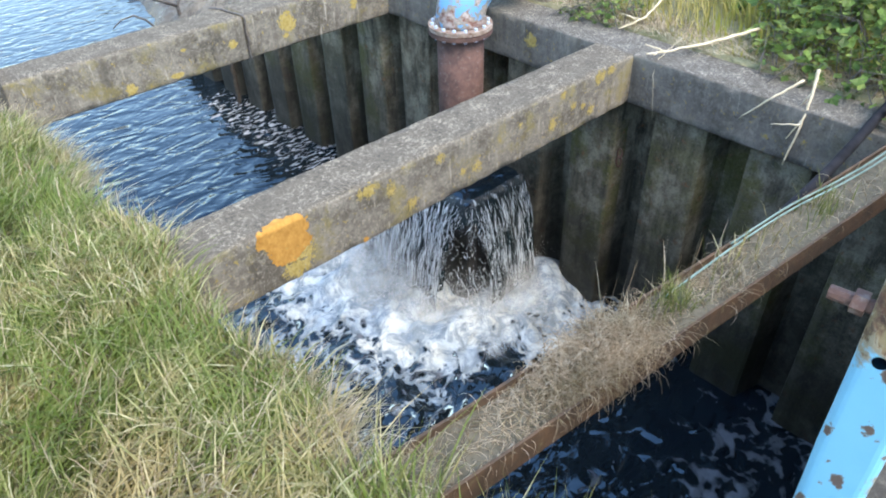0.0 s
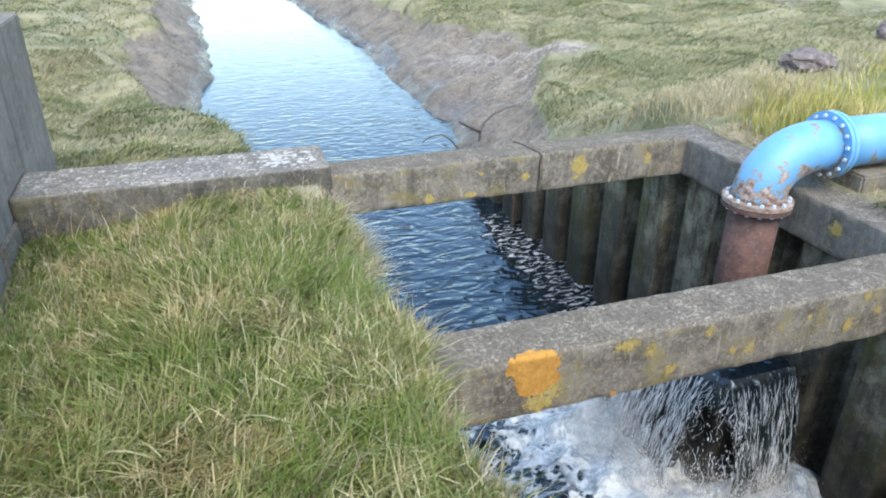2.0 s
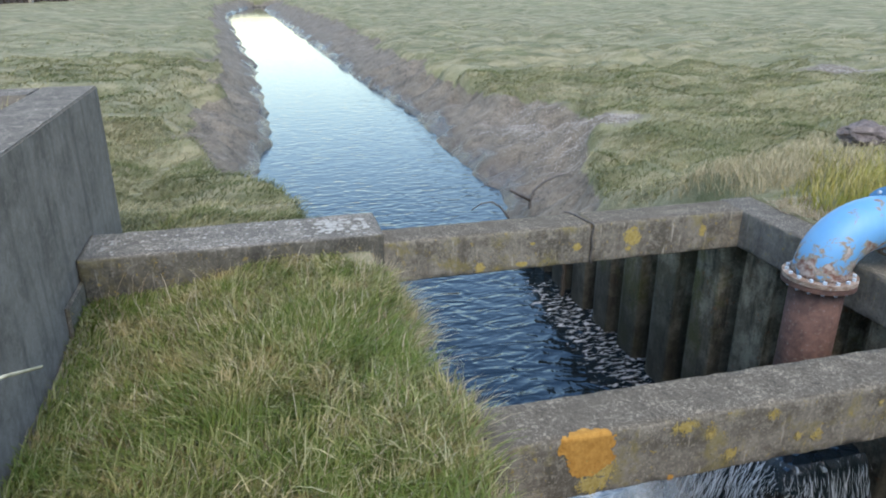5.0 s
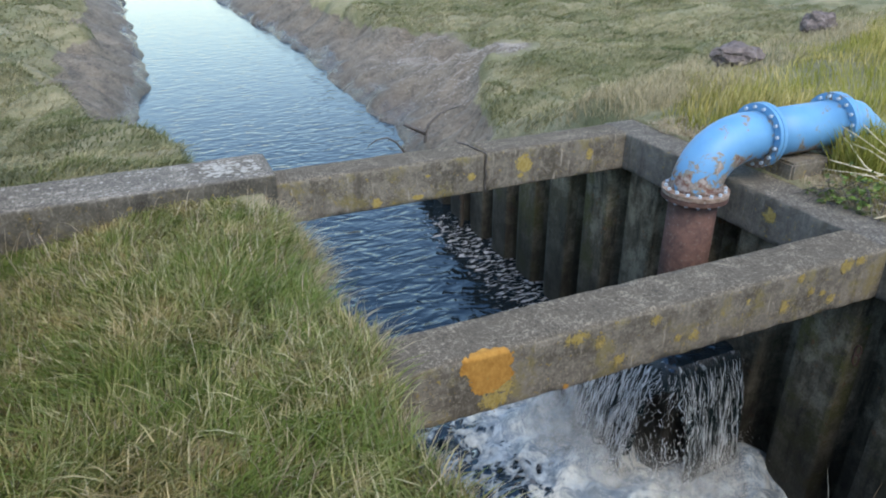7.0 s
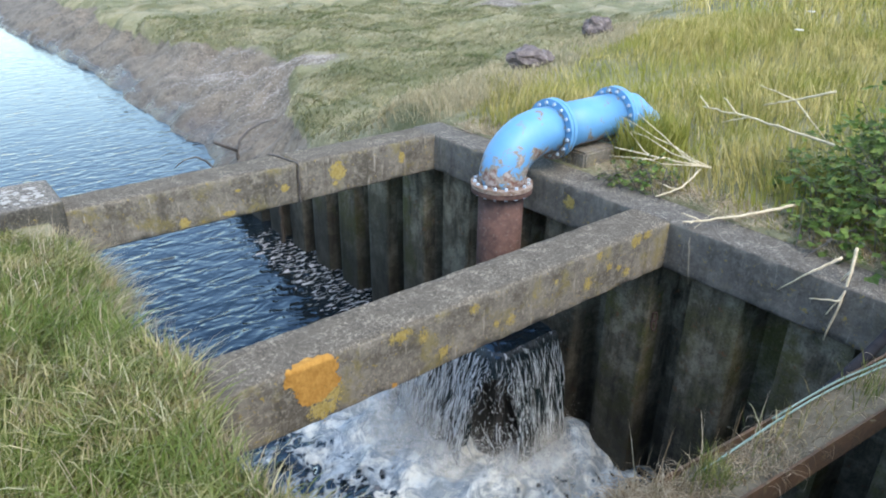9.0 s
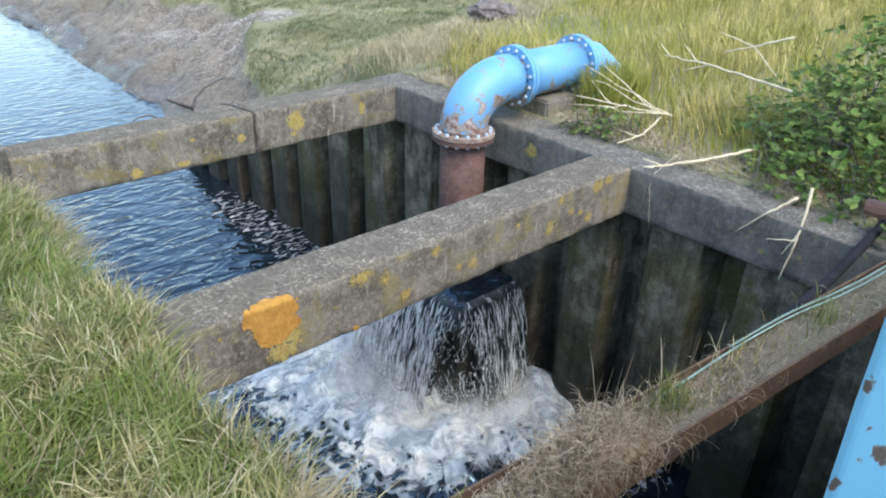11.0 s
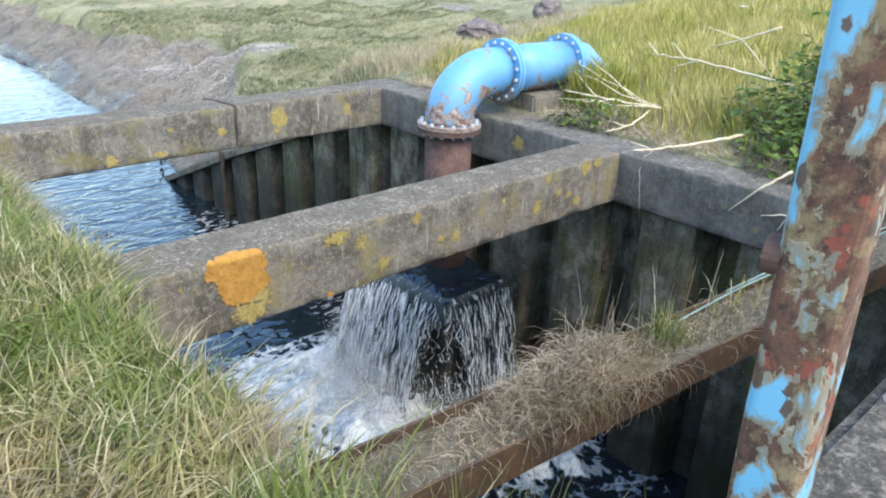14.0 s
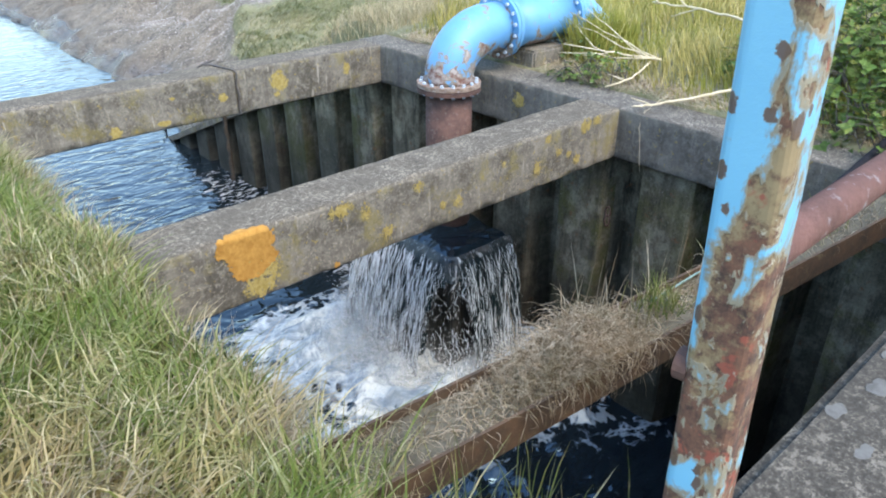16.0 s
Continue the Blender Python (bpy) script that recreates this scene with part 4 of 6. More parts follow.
def drops(name, mat, pts, rad, label, long=None):
    """Many small eight-sided drops in one mesh; long: how far each is drawn out downwards."""
    pts, rad = np.asarray(pts, float), np.asarray(rad, float)
    long = np.ones(len(pts)) if long is None else np.asarray(long, float)
    unit = np.array([(1, 0, 0), (-1, 0, 0), (0, 1, 0), (0, -1, 0), (0, 0, 1.4), (0, 0, -1.4)])
    tri = np.array([(0, 2, 4), (2, 1, 4), (1, 3, 4), (3, 0, 4), (2, 0, 5), (1, 2, 5), (3, 1, 5), (0, 3, 5)])
    size = np.stack([rad, rad, rad * long], -1)
    co = (pts[:, None] + unit[None] * size[:, None]).reshape(-1, 3)
    fa = (np.arange(len(pts))[:, None, None] * 6 + tri[None]).reshape(-1, 3)
    me = bpy.data.meshes.new(name)
    me.vertices.add(len(co))
    me.vertices.foreach_set("co", co.ravel())
    me.loops.add(fa.size)
    me.loops.foreach_set("vertex_index", fa.ravel())
    me.polygons.add(len(fa))
    me.polygons.foreach_set("loop_start", np.arange(0, fa.size, 3))
    me.update(calc_edges=True)
    me.polygons.foreach_set("use_smooth", np.full(len(fa), True))
    me.materials.append(mat)
    return tagged(new(name, me), label, "water", kind="stuff")


def strands(count, seed):
    """Wavering threads of water, thick and thin by turns, that run down the sheet."""
    rng = random.Random(seed)
    bm = bmesh.new()
    for k in range(count):
        e, d0 = LIP * rng.random(), 0.03 + 0.8 * rng.random() ** 1.2
        d1 = min(HEAD + 0.1, d0 + rng.uniform(0.06, 0.30) * (0.7 + 0.6 * d0))
        if torn(e, 0.5 * (d0 + d1)) and rng.random() < 0.5:
            continue
        if e > LIP_W + LIP_C and rng.random() < 0.35:
            continue
        fat, phase, push = rng.uniform(0.0022, 0.0066) * (1.0 if e < LIP_W else 0.62), rng.uniform(0, 50), rng.gauss(0.014, 0.008)
        if rng.random() < 0.35:
            fat *= 0.55
        wave, steps = rng.uniform(0.01, 0.035), 8
        rings = []
        for j in range(steps + 1):
            f = j / steps
            d = d0 + (d1 - d0) * f
            q = e + wave * noise.noise(Vector((phase, d * 9, 0.0))) + 0.02 * noise.noise(Vector((e * 11, d * 4, 5.0)))
            p = fall_point(min(LIP, max(0.0, q)), d, push)
            r = fat * math.sin(math.pi * (0.04 + 0.92 * f)) ** 0.6 * (0.55 + 0.9 * abs(noise.noise(Vector((phase, d * 18, 9.0)))))
            rings.append([bm.verts.new(p + Vector((math.cos(a) * r, math.sin(a) * r, 0))) for a in (0.0, 1.57, 3.14, 4.71)])
        for a, b in zip(rings, rings[1:]):
            for m in range(4):
                bm.faces.new((a[m], a[(m + 1) % 4], b[(m + 1) % 4], b[m]))
    return bm


tagged(finish("water_strands", strands(1250, 4), STRAND, smooth=True), "bright wavering threads on the falling water", "water", kind="stuff")

FOAM = plain("white_foam", (0.55, 0.56, 0.55), (0.72, 0.70, 0.63), 9, 0.7)


def make_mist():
    n = Nodes("white_mist")
    n.done(n.mix(n.noise(4, 4), (0.50, 0.56, 0.59), (0.66, 0.67, 0.63)), 0.9, spec=0.0)
    puff = n.ramp(n.noise(5.0, 7, 0.68, distort=0.5, co=n.scaled((1, 1, 0.6))), (0.34, 0.0), (0.66, 1.0))
    clear = n.t.nodes.new("ShaderNodeBsdfTransparent")
    ms = n.t.nodes.new("ShaderNodeMixShader")
    n.link(n.math("MULTIPLY", puff, n.attr("dense")), ms.inputs[0])
    n.link(clear.outputs[0], ms.inputs[1])
    n.link(n.bsdf.outputs[0], ms.inputs[2])
    n.link(ms.outputs[0], n.t.nodes["Material Output"].inputs["Surface"])
    return n.mat


MIST = make_mist()


def veil(layer):
    """A torn film of spray in front of the falling sheet; it thins upwards and to its ends."""
    bm, dense, grid = bmesh.new(), [], []
    nu, nv, off = 80, 22, 0.05 + 0.085 * layer
    for i in range(nu + 1):
        col = []
        for j in range(nv + 1):
            e, f = LIP * i / nu, j / nv
            north = float(1 - ease(0.3, 0.95, e / LIP_W))
            top = (0.40 + 0.70 * north + 0.12 * noise.noise(Vector((e * 3.1, 0.7, layer)))) * (1 - 0.16 * layer)
            d = HEAD + 0.12 - f * (top + 0.12)
            p = fall_point(e, max(0.02, d), off * (0.45 + 0.9 * (1 - f)))
            p += Vector(noise.noise_vector(p * 4.5 + Vector((layer, 0, 0)))) * 0.06
            col.append(bm.verts.new(p))
            body = 0.54 + 0.30 * north - 0.2 * math.exp(-((e - CORNER) / 0.05) ** 2)
            dense.append(float(body * (1 - f) ** 0.9 * ease(0.0, 0.1, e) * (1 - ease(LIP - 0.14, LIP, e)) * (1 - 0.10 * layer)))
        grid.append(col)
    for i in range(nu):
        for j in range(nv):
            bm.faces.new((grid[i][j], grid[i + 1][j], grid[i + 1][j + 1], grid[i][j + 1]))
    ob = tagged(finish("mist", bm, MIST, smooth=True), "white spray drifting before the falling water", "water", kind="stuff")
    attribute(ob, "dense", dense)


for layer in range(5):
    veil(layer)


def splashes():
    rng = random.Random(9)
    out, rad = [], []
    while len(out) < 24000:
        e = LIP * rng.random()
        d = rng.gauss(0.05, 0.17)
        q = fall_point(e, HEAD, d) + Vector((rng.gauss(0, 0.06), rng.gauss(0, 0.06), 0))
        high = 0.16 + 0.08 * (e < LIP_W) + 0.14 * noise.noise(Vector((e * 7, 2.0, 0.5)))
        q.z = float(pool(q.x, q.y)) + abs(rng.gauss(0, max(0.03, high))) * math.exp(-abs(d) * 3.0)
        if q.x > 0.02:
            continue
        out.append(q)
        rad.append(0.0016 + 0.0036 * rng.random() ** 3)
    return out, rad


def flung():
    """Loose drops before the tear in the sheet."""
    rng = random.Random(21)
    out, rad, long = [], [], []
    for k in range(420):
        e, d = rng.gauss(CORNER, 0.10), 0.15 + 0.95 * rng.random()
        out.append(fall_point(min(LIP, max(0.0, e)), d, rng.gauss(0.03, 0.03)))
        rad.append(rng.uniform(0.0015, 0.005))
        long.append(rng.uniform(1.0, 4.5))
    return out, rad, long


pts, rad, long = flung()
drops("flung_drops", STRAND, pts, rad, "loose drops flung off the falling sheet", long)
drops("spray", FOAM, *splashes(), "white spray at the foot of the falls")


# ---- discharge pipe ----
PX, PY, PZ, PR = -0.42, 1.507, -0.04, 0.2145
pipe = tagged(empty("discharge_pipe", (PX, PY, RIM)), "blue flanged discharge pipe with a rusty lower length", "pipe")


def pipe_part(name, bm, mat, parent=None, label="", smooth=False):
    ob = part(name, bm, mat, parent or pipe, label, smooth)
    if parent is None:
        ob.matrix_parent_inverse = Matrix.Translation((-PX, -PY, -RIM))
    return ob


pipe_part("riser", tube(bmesh.new(), [(PX, PY, RIM - 0.35), (PX, PY, -0.8), (PX, PY, PZ - 0.03)], 0.208, None, 40), RUST, label="rusty vertical length", smooth=True)
RAD = 0.46
bend = [(PX, PY, PZ + 0.03)]
for k in range(0, 13):
    a = math.pi / 2 * k / 12
    bend.append((PX + RAD - RAD * math.cos(a), PY, PZ + 0.06 + RAD * math.sin(a) * 0.80))
AX = bend[-1][2]
bend.append((0.165, PY, AX))
pipe_part("elbow", tube(bmesh.new(), bend, PR, None, 40), PAINT_PIPE, label="flaking blue elbow", smooth=True)


def flange(at, axis, mat, bolts=16, label=""):
    ob = pipe_part("flange", disc(bmesh.new(), at, axis, 0.2825, 0.036, 48, 0.20), mat, label=label)
    q = Vector((0, 0, 1)).rotation_difference(Vector(axis).normalized()).to_matrix()
    for k in range(bolts):
        a = 2 * math.pi * (k + 0.5) / bolts
        c = Vector(at) + q @ Vector((0.2475 * math.cos(a), 0.2475 * math.sin(a), 0))
        bm = disc(bmesh.new(), c, axis, 0.016, 0.076, 6)
        part("bolt", bm, BOLT, ob)
    return ob


flange((PX, PY, PZ - 0.025), (0, 0, 1), RUST, 16, "rusty lower flange")
flange((PX, PY, PZ + 0.018), (0, 0, 1), RUST_PALE, 16, "flaking flange")
UP = 0.0
flange((0.17, PY, AX), (1, 0, 0), PAINT_PIPE)
flange((0.213, PY, AX), (1, 0, 0), PAINT_PIPE)
pipe_part("straight_length", tube(bmesh.new(), [(0.23, PY, AX), (0.6, PY, AX + UP * 0.37), (1.06, PY, AX + UP * 0.83)], PR, None, 40), PAINT_PIPE, smooth=True)
flange((1.06, PY, AX + UP * 0.85), (1, 0, UP), PAINT_PIPE)
flange((1.10, PY, AX + UP * 0.87), (1, 0, UP), PAINT_PIPE)
pipe_part("buried_length", tube(bmesh.new(), [(1.10, PY, AX), (1.3, PY, AX - 0.02), (1.6, PY, AX - 0.22), (2.1, PY, AX - 0.7)], PR, PR, 40), PAINT_PIPE, smooth=True)
pad = tagged(finish("pipe_pad", box(bmesh.new(), 0.405, 0.85, PY - 0.26, PY + 0.26, -0.2, AX - PR - 0.005, 0.02, 4, 0.012, 60), CONCRETE_TOP), "rough concrete pad under the blue pipe", "concrete pad")


# rusty shackle hung on a pile
shackle = tagged(empty("shackle", (0.095, 0.055, -0.93)), "small rusty iron shackle hanging on a sheet pile", "shackle")
for nm, dz, tall, thick in (("ring", 0.0, 0.045, 0.007), ("ring", -0.085, 0.05, 0.007)):
    loop = [(0.0, 0.024 * math.sin(a), dz + tall * math.cos(a)) for a in [2 * math.pi * k / 14 for k in range(15)]]
    part(nm, tube(bmesh.new(), loop, thick, None, 7), RUST, shackle, smooth=True)


# weedy iron bar on the wing wall, from the coping into the water
bm = tube(bmesh.new(), [(-0.035 + 0.012 * math.sin(k * 1.9), 7.1, -3.0 + 0.085 * k) for k in range(17)], 0.045, 0.030, 9)
for v in bm.verts:
    v.co += Vector(noise.noise_vector(v.co * 13)) * 0.014
tagged(finish("iron_bar", bm, make_rust("weedy_iron", (0.02, 0.018, 0.014), (0.06, 0.045, 0.03), (0.16, 0.15, 0.12), 16.0), smooth=True), "rusty weed-covered iron bar against the sheet pile wall", "iron bar")


# ---- steel channel bridging the chamber ----
CH0, CH1, CH_Z = Vector((-4.15, -1.655, 0.0)), Vector((0.75, -2.155, 0.0)), 0.07
ch_way = (CH1 - CH0).normalized()
ch_side = Vector((0, 0, 1)).cross(ch_way)


def along(d, s, z):
    return CH0 + ch_way * d + ch_side * s + Vector((0, 0, z))


def plate(bm, d0, d1, s0, s1, z0, z1, steps=24, wob=0.006):
    prev = None
    for i in range(steps + 1):
        d = d0 + (d1 - d0) * i / steps
        w = noise.noise(Vector((d * 3, s0, 1))) * wob
        ring = [bm.verts.new(along(d, s, z + w)) for s, z in ((s0, z0), (s1, z0), (s1, z1), (s0, z1))]
        if prev:
            for k in range(4):
                bm.faces.new((prev[k], prev[(k + 1) % 4], ring[(k + 1) % 4], ring[k]))
        else:
            bm.faces.new(ring)
        prev = ring
    bm.faces.new(prev[::-1])
    return bm


CH_L = (CH1 - CH0).length
channel = tagged(empty("steel_channel", CH0), "rusty steel channel filled with soil and dry grass", "steel beam")
for nm, a in (("back_flange", (0.115, 0.127, -0.05, CH_Z)), ("front_flange", (-0.127, -0.115, -0.07, CH_Z - 0.005)), ("web", (-0.115, 0.115, -0.05, -0.035))):
    ob = part(nm, plate(bmesh.new(), 0, CH_L, *a), RUST_BEAM, channel)
    ob.matrix_parent_inverse = Matrix.Translation(-CH0)
fill = tagged(finish("soil_fill", plate(bmesh.new(), 0.05, CH_L - 0.05, -0.113, 0.113, -0.034, CH_Z - 0.035, 60, 0.03), SOIL), "dry soil lying in the steel channel", "soil", kind="stuff")


# ---- handrail post ----
POST = (-4.0883, -2.8295)
LEAN = Vector((-0.0116, 0.0296, 1.0)).normalized()
POST_TURN = 0.11
post = tagged(empty("rail_post"), "square steel rail post with flaking blue paint and rust", "post")


post.matrix_world = Matrix.Translation((*POST, 0.915)) @ Vector((0, 0, 1)).rotation_difference(LEAN).to_matrix().to_4x4() @ Matrix.Rotation(POST_TURN, 4, "Z") @ Matrix.Diagonal((0.948, 0.948, 1.0, 1.0))


def rounded_square(h, r, n=5):
    pts = []
    for cx, cy, a0 in ((h - r, h - r, 0), (-h + r, h - r, 90), (-h + r, -h + r, 180), (h - r, -h + r, 270)):
        for k in range(n):
            a = radians(a0 + 90 * k / (n - 1))
            pts.append((cx + r * math.cos(a), cy + r * math.sin(a)))
    return pts


def post_shell(bm, z0, z1, skip=None, half=0.025, r=0.009):
    prof = rounded_square(half, r)
    lo = [bm.verts.new((x, y, z0)) for x, y in prof]
    hi = [bm.verts.new((x, y, z1)) for x, y in prof]
    for k in range(len(prof)):
        if skip is not None and k == skip:
            continue
        j = (k + 1) % len(prof)
        bm.faces.new((lo[k], lo[j], hi[j], hi[k]))


HOLE_Z = 1.78 - 0.915
bm = bmesh.new()
for a, b in zip(np.linspace(0, HOLE_Z - 0.016, 20), np.linspace(0, HOLE_Z - 0.016, 20)[1:]):
    post_shell(bm, a, b)
post_shell(bm, HOLE_Z - 0.016, HOLE_Z + 0.016, skip=9)
post_shell(bm, HOLE_Z + 0.016, 1.25)
ring_o = [(-0.025, y * 0.016, HOLE_Z + z * 0.016) for y, z in ((1, -1), (1, 0), (1, 1), (0, 1), (-1, 1), (-1, 0), (-1, -1), (0, -1))]
ring_i = [(-0.025, 0.007 + 0.006 * math.cos(radians(-45 + 45 * k)), HOLE_Z + 0.006 * math.sin(radians(-45 + 45 * k))) for k in range(8)]
vo, vi = [bm.verts.new(p) for p in ring_o], [bm.verts.new(p) for p in ring_i]
for k in range(8):
    bm.faces.new((vo[k], vo[(k + 1) % 8], vi[(k + 1) % 8], vi[k]))
bmesh.ops.remove_doubles(bm, verts=bm.verts, dist=0.0005)
# slight dents
for v in bm.verts:
    v.co += Vector(noise.noise_vector(v.co * 14)) * 0.0012
POST_LOCAL = make_paint("flaking_post_paint", (0.115, 0.335, 0.50), (0.17, 0.42, 0.56), 0.62, 0.60)
shaft = part("shaft", bm, POST_LOCAL, post)
part("lug", disc(bmesh.new(), (-0.010, 0.028, 0.345), (0, 1, 0), 0.014, 0.012, 18), RUST, post, "rusty welded lug")
stub = part("bolt", tube(bmesh.new(), [(-0.012, 0.0, 0.90), (-0.012, 0.056, 0.90)], 0.0056, None, 10), RUST, post, "rusty bolt")
part("nut", disc(bmesh.new(), (-0.012, 0.034, 0.90), (0, 1, 0), 0.0095, 0.010, 6), RUST, post)
part("base_plate", box(bmesh.new(), -0.06, 0.06, -0.06, 0.06, 0.0, 0.012, 0.003), RUST, post)

rail = tagged(empty("mid_rail", (-4.07, -2.80, 1.33)), "rusty round steel rail fixed to the post", "handrail")
ob = part("tube", tube(bmesh.new(), [(0, 0, 0), (1.5, 0, 0), (4.5, 0, 0)], 0.018, None, 20), RAIL, rail, smooth=True)


# ---- grass ----
def blades(name, mat, x, y, z, length, width, lean, wind, seed, label, bend=0.6, z_up=1.0, swirl=0.0):
    """Tapered bent blades, one mesh. x, y, z, length: arrays."""
    r = np.random.default_rng(seed)
    n = len(x)
    a = r.uniform(0, 2 * np.pi, n)
    if swirl:
        a = 3.4 * vnoise(x * swirl, y * swirl, seed) + 1.6 * vnoise(x * swirl * 3, y * swirl * 3, seed + 0.5) + r.normal(0, 1.1, n)
    dx, dy = np.cos(a) * lean * r.random(n) + wind[0], np.sin(a) * lean * r.random(n) + wind[1]
    b = r.uniform(0, np.pi, n)
    sx, sy = np.cos(b), np.sin(b)
    root = np.stack([x, y, z - 0.02], -1)
    side = np.stack([sx, sy, 0 * sx], -1) * (width * r.uniform(0.6, 1.3, n))[:, None]
    lean_v = np.stack([dx, dy, 0 * dx], -1)
    verts = []
    for f, w in ((0.0, 1.0), (0.4, 0.9), (0.75, 0.6)):
        c = root + np.stack([0 * x, 0 * x, length * f * z_up * (1 - 0.22 * bend * f)], -1) + lean_v * (length * (f ** (1 + bend)))[:, None]
        verts += [c - side * w, c + side * w]
    verts.append(root + np.stack([0 * x, 0 * x, length * z_up * (1 - 0.32 * bend)], -1) + lean_v * length[:, None])
    co = np.stack(verts, 1).reshape(-1, 3)
    k = np.arange(n)[:, None] * 7
    quads = np.concatenate([k + [0, 1, 3, 2], k + [2, 3, 5, 4]], 1).reshape(-1, 4)
    tris = (k + [4, 5, 6]).reshape(-1, 3)
    me = bpy.data.meshes.new(name)
    me.vertices.add(len(co))
    me.vertices.foreach_set("co", co.ravel())
    loops = np.concatenate([quads.ravel(), tris.ravel()])
    me.loops.add(len(loops))
    me.loops.foreach_set("vertex_index", loops)
    me.polygons.add(len(quads) + len(tris))
    me.polygons.foreach_set("loop_start", np.concatenate([np.arange(len(quads)) * 4, quads.size + np.arange(len(tris)) * 3]))
    me.update(calc_edges=True)
    me.polygons.foreach_set("use_smooth", np.full(len(quads) + len(tris), True))
    me.materials.append(mat)
    return tagged(new(name, me), label, "grass", kind="stuff")


def scatter(n, x0, x1, y0, y1, seed, keep=None, clump=0.0):
    r = np.random.default_rng(seed)
    x, y = r.uniform(x0, x1, n), r.uniform(y0, y1, n)
    if clump:
        dens = 0.5 + 0.5 * vnoise(x * clump, y * clump, seed)
        ok = r.random(n) < 0.25 + 0.9 * dens
        x, y = x[ok], y[ok]
    if keep is not None:
        ok = keep(x, y)
        x, y = x[ok], y[ok]
    return x, y


def edge_w(y):
    """Ragged east edge of the grass that overhangs the chamber."""
    return -3.74 + 0.14 * vnoise(y * 1.9, 0 * y, 31) + 0.11 * vnoise(y * 5, 0 * y, 32) + np.interp(y, [-2.8, -1.4, -0.6, 0.6, 2.2, 3.1], [0.0, 0.02, 0.12, 0.05, -0.02, -0.36])


def bank_h(x, y):
    z = land(np.minimum(x, -3.9), y)[0]
    return z - 0.25 * ease(-3.85, -3.5, x)


x, y = scatter(72000, -6.24, -3.4, -2.75, 3.08, 1, lambda x, y: x < edge_w(y), 1.3)
r = np.random.default_rng(2)
tall = 0.5 + 0.5 * vnoise(x * 1.1, y * 1.1, 41)
ln = (0.13 + 0.20 * tall) * r.uniform(0.6, 1.3, len(x)) * np.interp(y, [-2.5, -0.5, 1.8, 3], [1.3, 1.1, 1.0, 0.6]) * (1 - 0.5 * ease(-4.8, -4.1, x) * ease(2.0, 2.7, y))
blades("grass", GRASS, x, y, bank_h(x, y), ln, 0.0046, 1.25, (0.12, 0.0), 3, "long wind-bent green and straw grass on the bank", 0.8, 0.9, 1.1)
x, y = scatter(2600, -6.0, -3.55, -2.75, 2.9, 5, lambda x, y: x < edge_w(y) - 0.02, 1.0)
r = np.random.default_rng(6)
blades("dry_stalks", GRASS_DRY, x, y, bank_h(x, y), r.uniform(0.22, 0.42, len(x)), 0.0022, 0.7, (0.15, 0.0), 7, "tall pale dry grass stalks among the green")
x, y = scatter(11000, -4.05, -3.3, -2.7, 3.0, 8, lambda x, y: (x < edge_w(y) + 0.06) & (x > edge_w(y) - 0.22))
r = np.random.default_rng(9)
blades("edge_grass", GRASS_TAN, x, y, bank_h(x, y) - 0.03, r.uniform(0.12, 0.30, len(x)), 0.003, 1.0, (0.40, 0.0), 10, "straw-coloured grass hanging over the edge", 1.0, 0.7, 1.6)

x, y = scatter(3200, -4.5, -3.5, -2.5, -1.0, 91, lambda x, y: (x < edge_w(y) + 0.05) & (vnoise(x * 2.2, y * 2.2, 92) > -0.25))
r = np.random.default_rng(93)
blades("straw_patch", GRASS_DRY, x, y, bank_h(x, y), r.uniform(0.14, 0.34, len(x)), 0.003, 1.1, (0.2, -0.1), 94, "withered straw-coloured grass beside the steel channel", 0.9, 0.8, 1.2)

# levee grass east of the chamber
x, y = scatter(60000, 0.42, 9.5, -3.2, 7.5, 11, lambda x, y: (y < 3.55 + 0.30 * x + 0.5 * vnoise(x * 0.9, y * 0.9, 51)) & (x > 0.43 + 0.05 * vnoise(y * 2.3, 0 * y, 52)) & (((x - 3.3) / 0.75) ** 2 + ((y - 4.85) / 0.6) ** 2 > 1 + 0.4 * vnoise(x * 2, y * 2, 57)) & (((x - 6.2) / 0.75) ** 2 + ((y - 5.95) / 0.6) ** 2 > 1 + 0.4 * vnoise(x * 2, y * 2, 58)) & ~((np.abs(y - PY) < 0.24) & (x < 1.25)) & ~((x < 0.72) & (np.abs(y - PY) < 0.5) & (y < PY)), 0.8)
r = np.random.default_rng(12)
tall = 0.5 + 0.5 * vnoise(x * 0.7, y * 0.7, 53)
blades("bank_grass", GRASS_BANK, x, y, land(x, y)[0], (0.22 + 0.30 * tall) * r.uniform(0.6, 1.25, len(x)) * ease(0.2, 1.3, x) * blend(0.45, 1.0, ease(0.2, 1.8, 3.75 + 0.30 * x - y)), 0.005, 0.55, (0.02, 0.12), 13, "tall bright green summer grass on the levee", 0.7, 1.0, 0.8)
x, y = scatter(22000, 9.5, 22, -6, 11, 14, lambda x, y: y < 3.7 + 0.32 * x, 0.5)
r = np.random.default_rng(15)
blades("bank_grass", GRASS_BANK, x, y, land(x, y)[0], r.uniform(0.3, 0.6, len(x)), 0.011, 0.5, (0.0, 0.1), 16, "tall bright green summer grass on the levee")
x, y = scatter(40000, 0.5, 8.5, 3.0, 8.5, 17, lambda x, y: (np.abs(y - (4.2 + 0.30 * x)) < 0.9) & (((x - 3.4) / 0.5) ** 2 + ((y - 5.0) / 0.38) ** 2 > 1), 0.9)
r = np.random.default_rng(18)
